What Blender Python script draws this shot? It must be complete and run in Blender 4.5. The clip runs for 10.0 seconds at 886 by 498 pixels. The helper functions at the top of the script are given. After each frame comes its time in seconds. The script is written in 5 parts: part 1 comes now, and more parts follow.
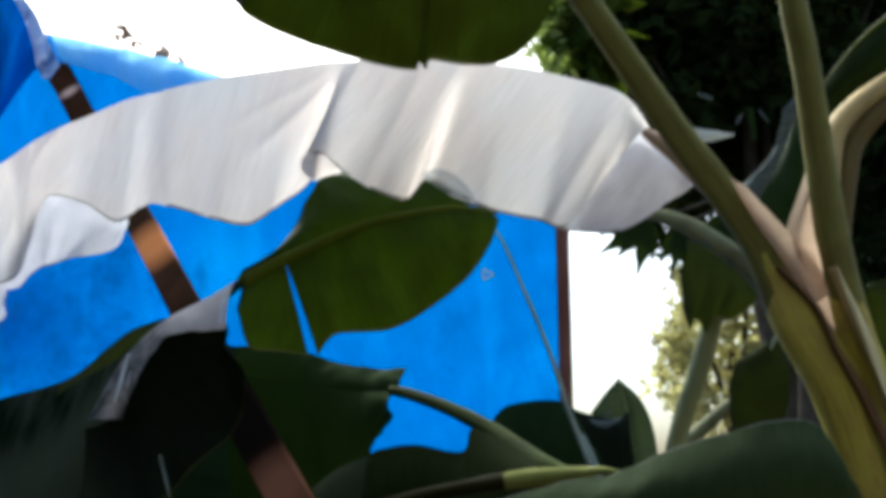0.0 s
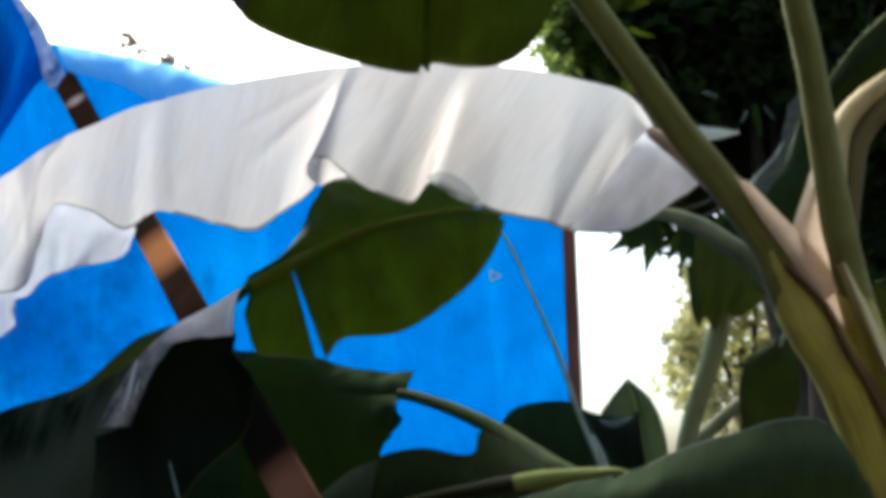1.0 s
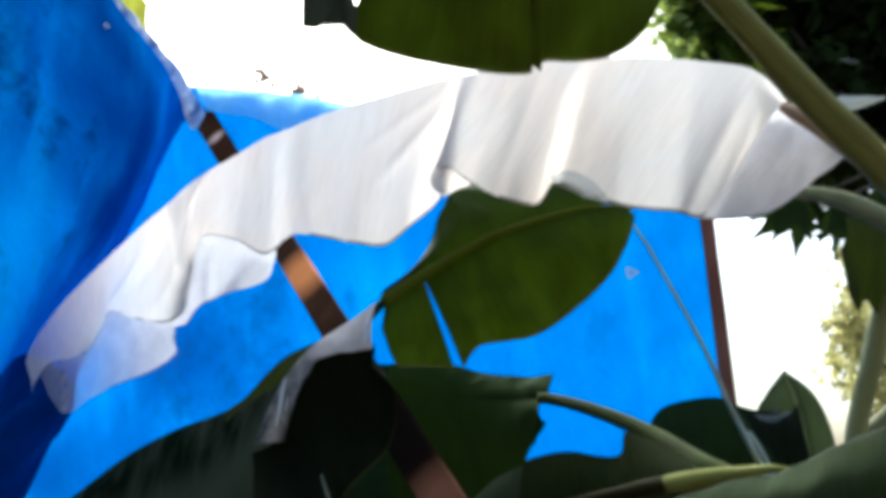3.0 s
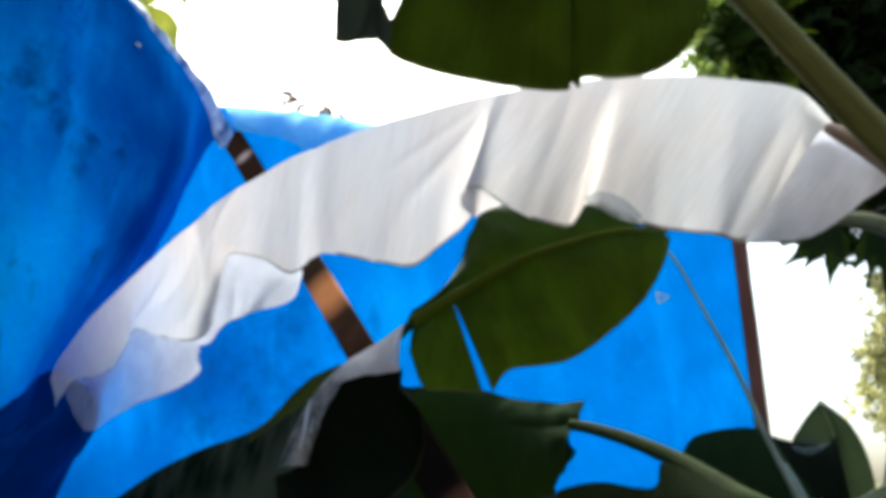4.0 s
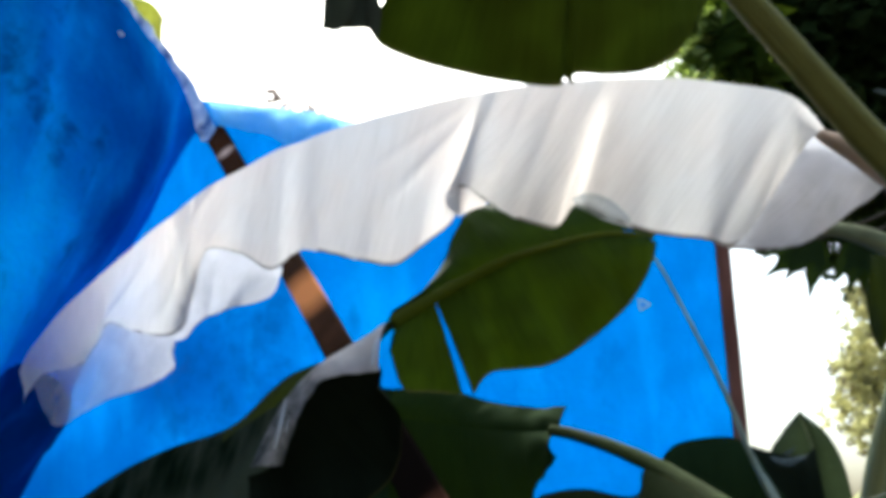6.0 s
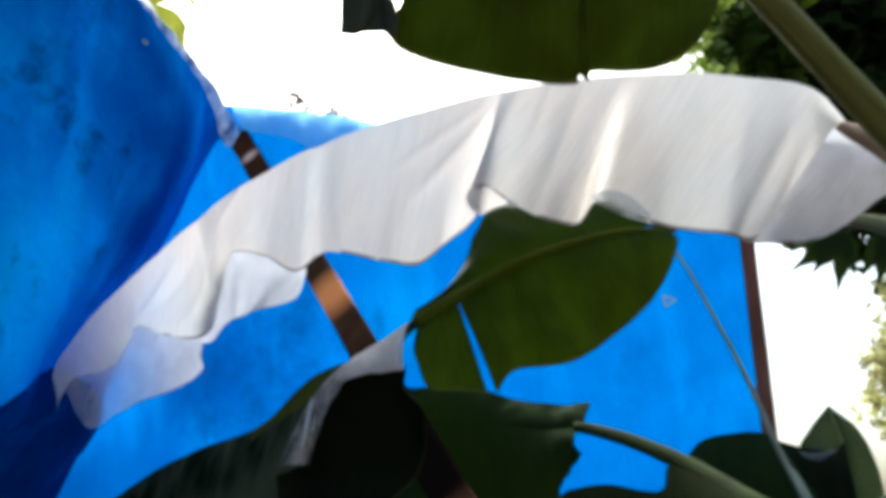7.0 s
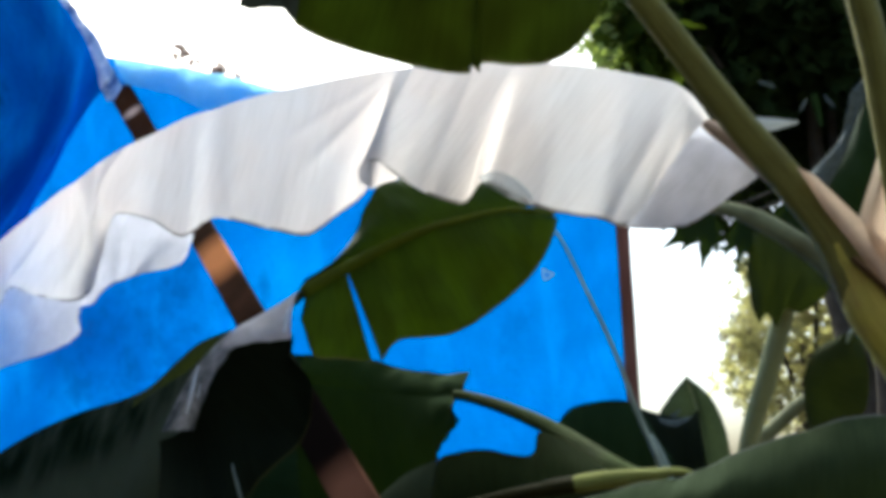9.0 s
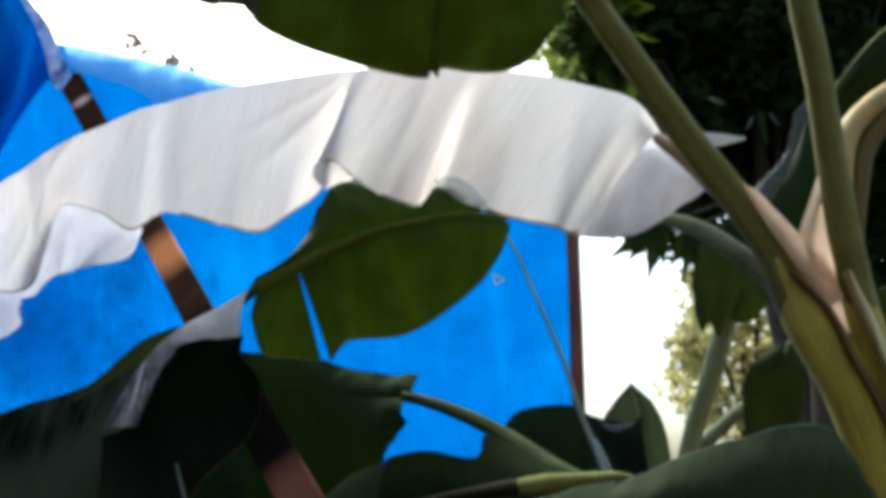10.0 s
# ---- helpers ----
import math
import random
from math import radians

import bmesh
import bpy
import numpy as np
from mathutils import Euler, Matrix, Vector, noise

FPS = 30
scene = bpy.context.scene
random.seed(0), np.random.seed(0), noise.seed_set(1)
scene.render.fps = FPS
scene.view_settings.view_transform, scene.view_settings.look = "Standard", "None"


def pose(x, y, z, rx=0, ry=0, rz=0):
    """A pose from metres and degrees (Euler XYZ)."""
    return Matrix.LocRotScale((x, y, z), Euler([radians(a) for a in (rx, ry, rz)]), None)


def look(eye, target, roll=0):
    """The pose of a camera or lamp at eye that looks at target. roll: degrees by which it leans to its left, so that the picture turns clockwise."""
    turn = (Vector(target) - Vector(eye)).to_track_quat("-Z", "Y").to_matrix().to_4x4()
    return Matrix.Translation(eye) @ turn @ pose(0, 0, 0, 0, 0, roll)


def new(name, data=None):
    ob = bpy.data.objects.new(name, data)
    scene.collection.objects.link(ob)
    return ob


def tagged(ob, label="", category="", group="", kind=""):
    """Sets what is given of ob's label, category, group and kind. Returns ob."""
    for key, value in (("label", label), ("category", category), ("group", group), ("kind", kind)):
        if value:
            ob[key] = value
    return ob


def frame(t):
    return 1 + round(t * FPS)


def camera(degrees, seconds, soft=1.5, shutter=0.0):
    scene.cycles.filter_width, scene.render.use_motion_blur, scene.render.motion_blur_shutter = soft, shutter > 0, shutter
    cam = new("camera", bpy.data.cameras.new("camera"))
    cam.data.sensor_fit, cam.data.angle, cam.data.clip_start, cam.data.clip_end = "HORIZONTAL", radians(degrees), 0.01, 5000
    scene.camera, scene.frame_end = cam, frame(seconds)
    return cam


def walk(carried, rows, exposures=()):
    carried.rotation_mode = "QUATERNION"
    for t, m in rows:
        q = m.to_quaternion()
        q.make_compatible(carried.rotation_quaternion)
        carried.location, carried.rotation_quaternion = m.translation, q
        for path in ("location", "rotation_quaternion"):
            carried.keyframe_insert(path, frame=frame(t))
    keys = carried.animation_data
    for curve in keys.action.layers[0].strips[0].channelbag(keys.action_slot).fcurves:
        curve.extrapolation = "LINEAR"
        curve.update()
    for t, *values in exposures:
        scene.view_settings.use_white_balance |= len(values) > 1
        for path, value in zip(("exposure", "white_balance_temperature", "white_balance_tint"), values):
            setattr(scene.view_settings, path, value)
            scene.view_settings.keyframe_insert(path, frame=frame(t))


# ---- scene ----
cam = camera(57.13, 10.0, soft=5.2)
walk(cam, [
    (0.0, pose(0.0000, 0.0000, 1.5000, 107.000, -0.000, 0.000)),
    (0.5, pose(-0.0020, 0.0071, 1.5006, 107.246, 0.142, 0.535)),
    (1.0, pose(0.0042, 0.0004, 1.5022, 107.127, 0.724, 0.789)),
    (1.5, pose(-0.0036, -0.0038, 1.5026, 107.215, 0.142, 1.326)),
    (2.0, pose(-0.0015, 0.0014, 1.5086, 107.486, 0.260, 2.518)),
    (2.5, pose(0.0032, 0.0113, 1.5043, 106.948, 1.176, 5.937)),
    (2.7, pose(0.0100, 0.0165, 1.5048, 107.096, 2.007, 8.833)),
    (3.0, pose(0.0186, 0.0078, 1.4998, 107.841, 2.179, 11.208)),
    (3.2, pose(0.0196, 0.0110, 1.5098, 107.694, 2.517, 12.339)),
    (4.3, pose(-0.0113, 0.0698, 1.5091, 109.832, 0.407, 12.368)),
    (4.5, pose(-0.0131, 0.0859, 1.5133, 109.275, 0.197, 12.163)),
    (5.0, pose(-0.0182, 0.0762, 1.5114, 109.606, -0.045, 10.975)),
    (5.2, pose(-0.0178, 0.0766, 1.5112, 110.250, -0.050, 10.650)),
    (6.5, pose(-0.0173, 0.0796, 1.5089, 109.434, -0.174, 11.155)),
    (7.0, pose(-0.0078, 0.0676, 1.5056, 109.692, 0.324, 12.740)),
    (7.3, pose(0.0129, 0.0414, 1.5064, 110.862, 1.045, 12.867)),
    (7.5, pose(0.0182, 0.0272, 1.5098, 111.132, 2.066, 13.187)),
    (7.7, pose(0.0203, 0.0189, 1.5067, 109.412, 2.328, 13.423)),
    (8.0, pose(0.0190, -0.0018, 1.4936, 107.885, 2.082, 12.410)),
    (8.5, pose(0.0132, 0.0090, 1.4997, 107.590, 2.119, 10.138)),
    (8.8, pose(0.0059, 0.0063, 1.4994, 106.986, 1.071, 6.338)),
    (9.0, pose(-0.0031, 0.0048, 1.5040, 107.212, 0.901, 4.553)),
    (9.5, pose(-0.0063, 0.0141, 1.5144, 106.830, 0.132, 1.677)),
    (10.0, pose(-0.0049, -0.0079, 1.5022, 107.314, 0.237, 0.794)),
], exposures=[(0.0, 1.46, 5950, -3), (0.5, 1.50, 5950, -3), (1.5, 1.53, 5950, -3), (2.0, 1.58, 5950, -3), (2.5, 1.66, 5950, -3), (2.7, 1.75, 5950, -3), (3.0, 1.84, 5950, -3), (3.2, 1.82, 5950, -3), (4.3, 1.59, 5950, -3), (4.5, 1.62, 5950, -3), (5.0, 1.66, 5950, -3), (6.5, 1.65, 5950, -3), (7.0, 1.56, 5950, -3), (7.3, 1.56, 5950, -3), (7.5, 1.79, 5950, -3), (7.7, 1.83, 5950, -3), (8.5, 1.88, 5950, -3), (8.8, 1.74, 5950, -3), (9.0, 1.66, 5950, -3), (9.5, 1.58, 5950, -3), (10.0, 1.56, 5950, -3)])

# ---- sky and sun ----
SUN_AT = Vector((-2.5, 7.0, 11.0))   # towards the sun
world = bpy.data.worlds.new("sky")
scene.world = world
world.use_nodes = True
wn, wl = world.node_tree.nodes, world.node_tree.links
sky = wn.new("ShaderNodeTexSky")
sky.sky_type, sky.sun_disc = "NISHITA", False
sky.sun_elevation = math.asin(SUN_AT.z / SUN_AT.length)
sky.sun_rotation = math.atan2(SUN_AT.x, SUN_AT.y)
sky.air_density, sky.dust_density, sky.ozone_density = 1.0, 8.0, 0.6
wl.new(sky.outputs[0], wn["Background"].inputs[0])
wn["Background"].inputs[1].default_value = 0.15
sun = new("sun", bpy.data.lights.new("sun", "SUN"))
sun.data.energy, sun.data.angle, sun.data.color = 1.5, radians(12), (1.0, 0.98, 0.94)
sun.matrix_world = look(SUN_AT, (0, 0, 0))


# ---- materials ----
def nodes_of(name):
    m = bpy.data.materials.new(name)
    m.use_nodes = True
    return m, m.node_tree.nodes, m.node_tree.links, m.node_tree.nodes["Principled BSDF"]


def ramp(nt, source, stops):
    r = nt.nodes.new("ShaderNodeValToRGB")
    while len(r.color_ramp.elements) < len(stops):
        r.color_ramp.elements.new(0.5)
    for e, (at, c) in zip(r.color_ramp.elements, stops):
        e.position, e.color = at, (*c, 1)
    nt.links.new(source, r.inputs[0])
    return r.outputs[0]


def noise_of(nt, scale, detail=4.0, coord=None, rough=0.55):
    n = nt.nodes.new("ShaderNodeTexNoise")
    n.inputs["Scale"].default_value, n.inputs["Detail"].default_value = scale, detail
    n.inputs["Roughness"].default_value = rough
    if coord is None:
        c = nt.nodes.new("ShaderNodeTexCoord")
        coord = c.outputs["Object"]
    nt.links.new(coord, n.inputs["Vector"])
    return n.outputs[0]


def mix_rgb(nt, fac, a, b, kind="MIX"):
    m = nt.nodes.new("ShaderNodeMix")
    m.data_type, m.blend_type = "RGBA", kind
    for sock, v in ((m.inputs[0], fac), (m.inputs[6], a), (m.inputs[7], b)):
        if isinstance(v, bpy.types.NodeSocket):
            nt.links.new(v, sock)
        elif isinstance(v, (int, float)):
            sock.default_value = v
        else:
            sock.default_value = (*v, 1)
    return m.outputs[2]


def bump(nt, height, strength, distance, bsdf):
    b = nt.nodes.new("ShaderNodeBump")
    b.inputs["Strength"].default_value, b.inputs["Distance"].default_value = strength, distance
    nt.links.new(height, b.inputs["Height"])
    nt.links.new(b.outputs[0], bsdf.inputs["Normal"])
    return b.outputs[0]


def leaf_material(name, dark, light, through_colour, share, rough=0.45, margin=(0.035, 0.035, 0.012), vein=0.35, spots=0.0, pleats=0.15, gloss=0.14, thin_tip=None, slant=0.0, grain=60, mottled=(0.75, 0.75, 0.75), patches=11.0, shade_fade=None):
    """A banana blade: fine side veins across the blade, blotches, a dry margin, and light that comes through."""
    m, n, l, b = nodes_of(name)
    nt = m.node_tree
    uv = n.new("ShaderNodeUVMap").outputs[0]
    sep = n.new("ShaderNodeSeparateXYZ")
    l.new(uv, sep.inputs[0])
    stretch = n.new("ShaderNodeMapping")
    stretch.inputs["Scale"].default_value = (grain, 1.2, 1)
    lean = n.new("ShaderNodeVectorMath")
    lean.operation = "MULTIPLY_ADD"
    l.new(sep.outputs[1], lean.inputs[0])
    lean.inputs[1].default_value = (slant, 0, 0)
    l.new(uv, lean.inputs[2])
    l.new(lean.outputs[0], stretch.inputs[0])
    lines = noise_of(nt, 2.2, 3, stretch.outputs[0])
    blotch = noise_of(nt, 7.0, 5)
    patchy = ramp(nt, noise_of(nt, patches, 4), [(0.42, (1, 1, 1)), (0.62, (0, 0, 0))])
    col = ramp(nt, blotch, [(0.3, dark), (0.7, light)])
    lined = ramp(nt, lines, [(0.35, tuple(c * (1 - vein) for c in light)), (0.6, light)])
    col = mix_rgb(nt, 0.5, col, lined)
    if spots:
        speck = ramp(nt, noise_of(nt, 38.0, 2), [(0.70, (0, 0, 0)), (0.76, (1, 1, 1))])
        sc = n.new("ShaderNodeMath")
        sc.operation = "MULTIPLY"
        l.new(speck, sc.inputs[0])
        sc.inputs[1].default_value = spots
        col = mix_rgb(nt, sc.outputs[0], col, (0.20, 0.13, 0.07))
    shade_mask = None
    if shade_fade:
        # shade put into the colour: darker towards the blade's end and along its fold
        start, end, bare, (fold_from, fold_to, least) = shade_fade
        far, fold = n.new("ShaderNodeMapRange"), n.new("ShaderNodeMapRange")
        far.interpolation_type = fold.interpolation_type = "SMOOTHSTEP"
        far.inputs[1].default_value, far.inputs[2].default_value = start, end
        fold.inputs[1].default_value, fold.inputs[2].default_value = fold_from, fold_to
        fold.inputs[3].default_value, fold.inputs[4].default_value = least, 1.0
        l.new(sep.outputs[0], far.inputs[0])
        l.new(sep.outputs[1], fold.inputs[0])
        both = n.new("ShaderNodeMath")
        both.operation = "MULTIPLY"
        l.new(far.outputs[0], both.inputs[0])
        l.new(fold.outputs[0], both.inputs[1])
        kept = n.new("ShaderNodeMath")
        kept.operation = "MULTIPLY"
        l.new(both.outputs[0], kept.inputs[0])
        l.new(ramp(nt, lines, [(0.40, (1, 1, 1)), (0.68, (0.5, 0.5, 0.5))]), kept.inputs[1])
        shade_mask = kept.outputs[0]
        col = mix_rgb(nt, shade_mask, col, bare)
    edge = ramp(nt, sep.outputs[1], [(0.974, (0, 0, 0)), (0.986, (1, 1, 1))])
    em = n.new("ShaderNodeMath")
    em.operation = "MULTIPLY"
    l.new(edge, em.inputs[0])
    l.new(ramp(nt, noise_of(nt, 16.0, 3), [(0.36, (0, 0, 0)), (0.48, (1, 1, 1))]), em.inputs[1])
    col = mix_rgb(nt, em.outputs[0], col, margin)
    l.new(col, b.inputs["Base Color"])
    b.inputs["Roughness"].default_value = rough
    b.inputs["Specular IOR Level"].default_value = gloss
    bn = bump(nt, lines, 0.35, 0.004, b)
    tr = n.new("ShaderNodeBsdfTranslucent")
    tcol = mix_rgb(nt, 0.35, mix_rgb(nt, patchy, through_colour, tuple(c * k for c, k in zip(through_colour, mottled))), lined, "MULTIPLY")
    wide = n.new("ShaderNodeMapping")
    wide.inputs["Scale"].default_value = (9, 0.5, 1)
    l.new(uv, wide.inputs[0])
    band = ramp(nt, noise_of(nt, 1.6, 3, wide.outputs[0]), [(0.34, (1 - pleats,) * 3), (0.62, (1, 1, 1))])
    tcol = mix_rgb(nt, 1.0, tcol, band, "MULTIPLY")
    if shade_mask is not None:
        tcol = mix_rgb(nt, shade_mask, tcol, tuple(c * 0.5 for c in bare))
    l.new(mix_rgb(nt, em.outputs[0], tcol, margin), tr.inputs[0])
    l.new(bn, tr.inputs["Normal"])
    mx = n.new("ShaderNodeMixShader")
    mx.inputs[0].default_value = share
    l.new(b.outputs[0], mx.inputs[1])
    l.new(tr.outputs[0], mx.inputs[2])
    out = mx.outputs[0]
    if thin_tip:
        sx = n.new("ShaderNodeSeparateXYZ")
        l.new(n.new("ShaderNodeTexCoord").outputs["Object"], sx.inputs[0])
        mr = n.new("ShaderNodeMapRange")
        mr.inputs[1].default_value, mr.inputs[2].default_value, mr.inputs[4].default_value = thin_tip
        l.new(sx.outputs[0], mr.inputs[0])
        see = n.new("ShaderNodeMixShader")
        l.new(mr.outputs[0], see.inputs[0])
        l.new(out, see.inputs[1])
        clear = n.new("ShaderNodeBsdfTransparent")
        clear.inputs[0].default_value = (0.85, 0.95, 1.0, 1)
        l.new(clear.outputs[0], see.inputs[2])
        out = see.outputs[0]
    l.new(out, n["Material Output"].inputs[0])
    return m


def stalk_material(name, a, b_, c, rough=0.5, scars=0.0):
    """Fibrous stalk: long streaks along it, blotches and dark scars."""
    m, n, l, b = nodes_of(name)
    nt = m.node_tree
    uv = n.new("ShaderNodeUVMap").outputs[0]
    st = n.new("ShaderNodeMapping")
    st.inputs["Scale"].default_value = (1.5, 40, 1)
    l.new(uv, st.inputs[0])
    streak = noise_of(nt, 3.0, 4, st.outputs[0])
    col = ramp(nt, streak, [(0.3, a), (0.55, b_), (0.8, a)])
    col = mix_rgb(nt, ramp(nt, noise_of(nt, 6.0, 5), [(0.5, (0, 0, 0)), (0.72, (0.8, 0.8, 0.8))]), col, c)
    if scars:
        # long dry cracks and rubbed brown patches along the fibres
        fine = n.new("ShaderNodeMapping")
        fine.inputs["Scale"].default_value = (5.0, 26, 1)
        l.new(uv, fine.inputs[0])
        crack = ramp(nt, noise_of(nt, 2.4, 5, fine.outputs[0], 0.62), [(0.56, (0, 0, 0)), (0.66, (scars,) * 3)])
        col = mix_rgb(nt, crack, col, (0.085, 0.045, 0.020))
        wide = n.new("ShaderNodeMapping")
        wide.inputs["Scale"].default_value = (7.0, 5.0, 1)
        l.new(uv, wide.inputs[0])
        rubbed = ramp(nt, noise_of(nt, 1.5, 4, wide.outputs[0]), [(0.48, (0, 0, 0)), (0.66, (scars * 0.7,) * 3)])
        col = mix_rgb(nt, rubbed, col, c)
    l.new(col, b.inputs["Base Color"])
    b.inputs["Roughness"].default_value = rough
    b.inputs["Specular IOR Level"].default_value = 0.05
    bump(nt, streak, 0.4, 0.004, b)
    return m


def tarp_material(name, dark, light, through_colour, share, stain, gloss=0.3, rough=0.55, dirt_scale=5.5, dirt_from=0.56, mildew=(), streak=(0.0, 0.22, 0.80), mould=0.8, streak_scale=1.7, grime_scale=6.5, light_patches=()):
    """Woven plastic sheet: weave, creases, dull blotches, dirt, and light that comes through."""
    m, n, l, b = nodes_of(name)
    nt = m.node_tree
    broad = noise_of(nt, 1.6, 4)
    fine = noise_of(nt, 9.0, 5)
    col = ramp(nt, broad, [(0.3, dark), (0.7, light)])
    geo = n.new("ShaderNodeTexCoord").outputs["Object"]
    mp = n.new("ShaderNodeMapping")
    mp.inputs["Scale"].default_value, mp.inputs["Location"].default_value = (1.0, 1.0, 0.45), (0.35, 0.2, 0.1)
    l.new(geo, mp.inputs[0])
    dirt = ramp(nt, noise_of(nt, dirt_scale, 5, mp.outputs[0], 0.65), [(dirt_from, (0, 0, 0)), (dirt_from + 0.16, (stain, stain, stain))])
    long = n.new("ShaderNodeMapping")
    long.inputs["Scale"].default_value = (2.2, 2.2, 0.35)
    l.new(geo, long.inputs[0])
    faded = ramp(nt, noise_of(nt, streak_scale, 4, long.outputs[0]), [(0.50, (0, 0, 0)), (0.66, (0.75, 0.75, 0.75))])
    col = mix_rgb(nt, faded, col, streak)
    mottle = noise_of(nt, 8.0, 6, mp.outputs[0], 0.7)
    col = mix_rgb(nt, ramp(nt, mottle, [(0.42, (0.34, 0.34, 0.34)), (0.56, (0, 0, 0))]), col, dark)
    grime = noise_of(nt, grime_scale, 7, geo, 0.68)
    for place, size in mildew:
        near = n.new("ShaderNodeVectorMath")
        near.operation = "DISTANCE"
        l.new(geo, near.inputs[0])
        near.inputs[1].default_value = place
        fade = n.new("ShaderNodeMapRange")
        fade.interpolation_type = "SMOOTHSTEP"
        fade.inputs[1].default_value, fade.inputs[2].default_value = size, 0.0
        fade.inputs[4].default_value = 0.24
        l.new(near.outputs["Value"], fade.inputs[0])
        add = n.new("ShaderNodeMath")
        l.new(grime, add.inputs[0])
        l.new(fade.outputs[0], add.inputs[1])
        spot = ramp(nt, add.outputs[0], [(0.64, (0.0, 0.0, 0.0)), (0.82, (mould,) * 3)])
        dirt = mix_rgb(nt, 1.0, dirt, spot, "LIGHTEN")
    uneven = []
    for place, size, shade, much in light_patches:
        # broad lighter and darker patches: light and shade put into the colour
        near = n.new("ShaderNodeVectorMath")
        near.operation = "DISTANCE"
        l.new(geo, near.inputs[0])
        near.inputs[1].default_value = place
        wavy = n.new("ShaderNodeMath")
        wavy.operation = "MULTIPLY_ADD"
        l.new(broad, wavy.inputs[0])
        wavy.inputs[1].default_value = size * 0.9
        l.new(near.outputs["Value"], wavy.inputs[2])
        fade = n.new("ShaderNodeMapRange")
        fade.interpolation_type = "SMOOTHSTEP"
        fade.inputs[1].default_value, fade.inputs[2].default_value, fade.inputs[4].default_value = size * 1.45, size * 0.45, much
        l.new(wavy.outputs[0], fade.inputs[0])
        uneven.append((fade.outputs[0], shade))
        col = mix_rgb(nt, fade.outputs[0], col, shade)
    col = mix_rgb(nt, dirt, col, (0.004, 0.03, 0.13))
    l.new(col, b.inputs["Base Color"])
    b.inputs["Roughness"].default_value = rough
    b.inputs["Specular IOR Level"].default_value = gloss
    hgt = n.new("ShaderNodeMath")
    hgt.operation = "ADD"
    l.new(broad, hgt.inputs[0])
    l.new(fine, hgt.inputs[1])
    bn = bump(nt, hgt.outputs[0], 0.35, 0.04, b)
    tr = n.new("ShaderNodeBsdfTranslucent")
    seen_through = mix_rgb(nt, faded, mix_rgb(nt, fine, through_colour, tuple(c * 0.8 for c in through_colour)), streak)
    for fade, shade in uneven:
        seen_through = mix_rgb(nt, fade, seen_through, shade)
    l.new(mix_rgb(nt, dirt, seen_through, (0.004, 0.04, 0.2)), tr.inputs[0])
    l.new(bn, tr.inputs["Normal"])
    mx = n.new("ShaderNodeMixShader")
    mx.inputs[0].default_value = share
    l.new(b.outputs[0], mx.inputs[1])
    l.new(tr.outputs[0], mx.inputs[2])
    l.new(mx.outputs[0], n["Material Output"].inputs[0])
    return m


def rough_material(name, a, b_, scale, rough=0.85, relief=0.02, stretch=(1, 1, 1), dark_top=None, light_spots=(), gloss=0.12):
    m, n, l, b = nodes_of(name)
    nt = m.node_tree
    mp = n.new("ShaderNodeMapping")
    mp.inputs["Scale"].default_value = stretch
    l.new(n.new("ShaderNodeTexCoord").outputs["Object"], mp.inputs[0])
    g = noise_of(nt, scale, 6, mp.outputs[0])
    col = mix_rgb(nt, noise_of(nt, scale * 0.2, 3), ramp(nt, g, [(0.35, a), (0.68, b_)]), a)
    # darker towards the upper end
    if dark_top:
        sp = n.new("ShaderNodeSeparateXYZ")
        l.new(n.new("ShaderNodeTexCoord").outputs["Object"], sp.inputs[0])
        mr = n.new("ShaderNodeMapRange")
        mr.inputs[1].default_value, mr.inputs[2].default_value = dark_top
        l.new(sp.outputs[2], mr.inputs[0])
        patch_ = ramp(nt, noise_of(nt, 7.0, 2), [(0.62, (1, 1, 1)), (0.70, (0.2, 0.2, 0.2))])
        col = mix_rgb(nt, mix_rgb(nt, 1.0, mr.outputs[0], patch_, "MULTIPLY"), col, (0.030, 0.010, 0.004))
    # round spots of sun and shade put into the colour
    for place, size, shade in light_spots:
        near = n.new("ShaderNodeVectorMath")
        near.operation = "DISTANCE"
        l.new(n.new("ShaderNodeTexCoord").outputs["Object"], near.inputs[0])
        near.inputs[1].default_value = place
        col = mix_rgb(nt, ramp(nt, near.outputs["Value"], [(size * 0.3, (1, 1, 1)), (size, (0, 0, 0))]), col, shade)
    l.new(col, b.inputs["Base Color"])
    b.inputs["Roughness"].default_value = rough
    b.inputs["Specular IOR Level"].default_value = gloss
    bump(nt, g, 0.6, relief, b)
    return m


WAX = leaf_material("waxy_white_underside", (0.735, 0.648, 0.598), (0.79, 0.785, 0.788), (0.589, 0.575, 0.586), 0.62, 0.5, (0.13, 0.11, 0.10), 0.28, 0.10, 0.08, thin_tip=(-2.20, -2.75, 0.62), slant=-0.14, grain=80, mottled=(1.0, 0.925, 0.875), patches=2.6)
# Darker, bluer copy of WAX: shade on the far pieces is painted in.
WAX_COOL = leaf_material("waxy_shaded_underside", (0.62, 0.62, 0.67), (0.72, 0.73, 0.79), (0.490, 0.493, 0.540), 0.62, 0.5, (0.13, 0.11, 0.10), 0.28, 0.10, 0.08, thin_tip=(-2.20, -2.75, 0.62), slant=-0.14, grain=80)
WAX_THIN = leaf_material("waxy_thin_flap", (0.60, 0.60, 0.62), (0.72, 0.72, 0.75), (0.70, 0.70, 0.72), 0.6, 0.5, (0.13, 0.11, 0.10), 0.2, thin_tip=(9.0, 8.0, 0.55))
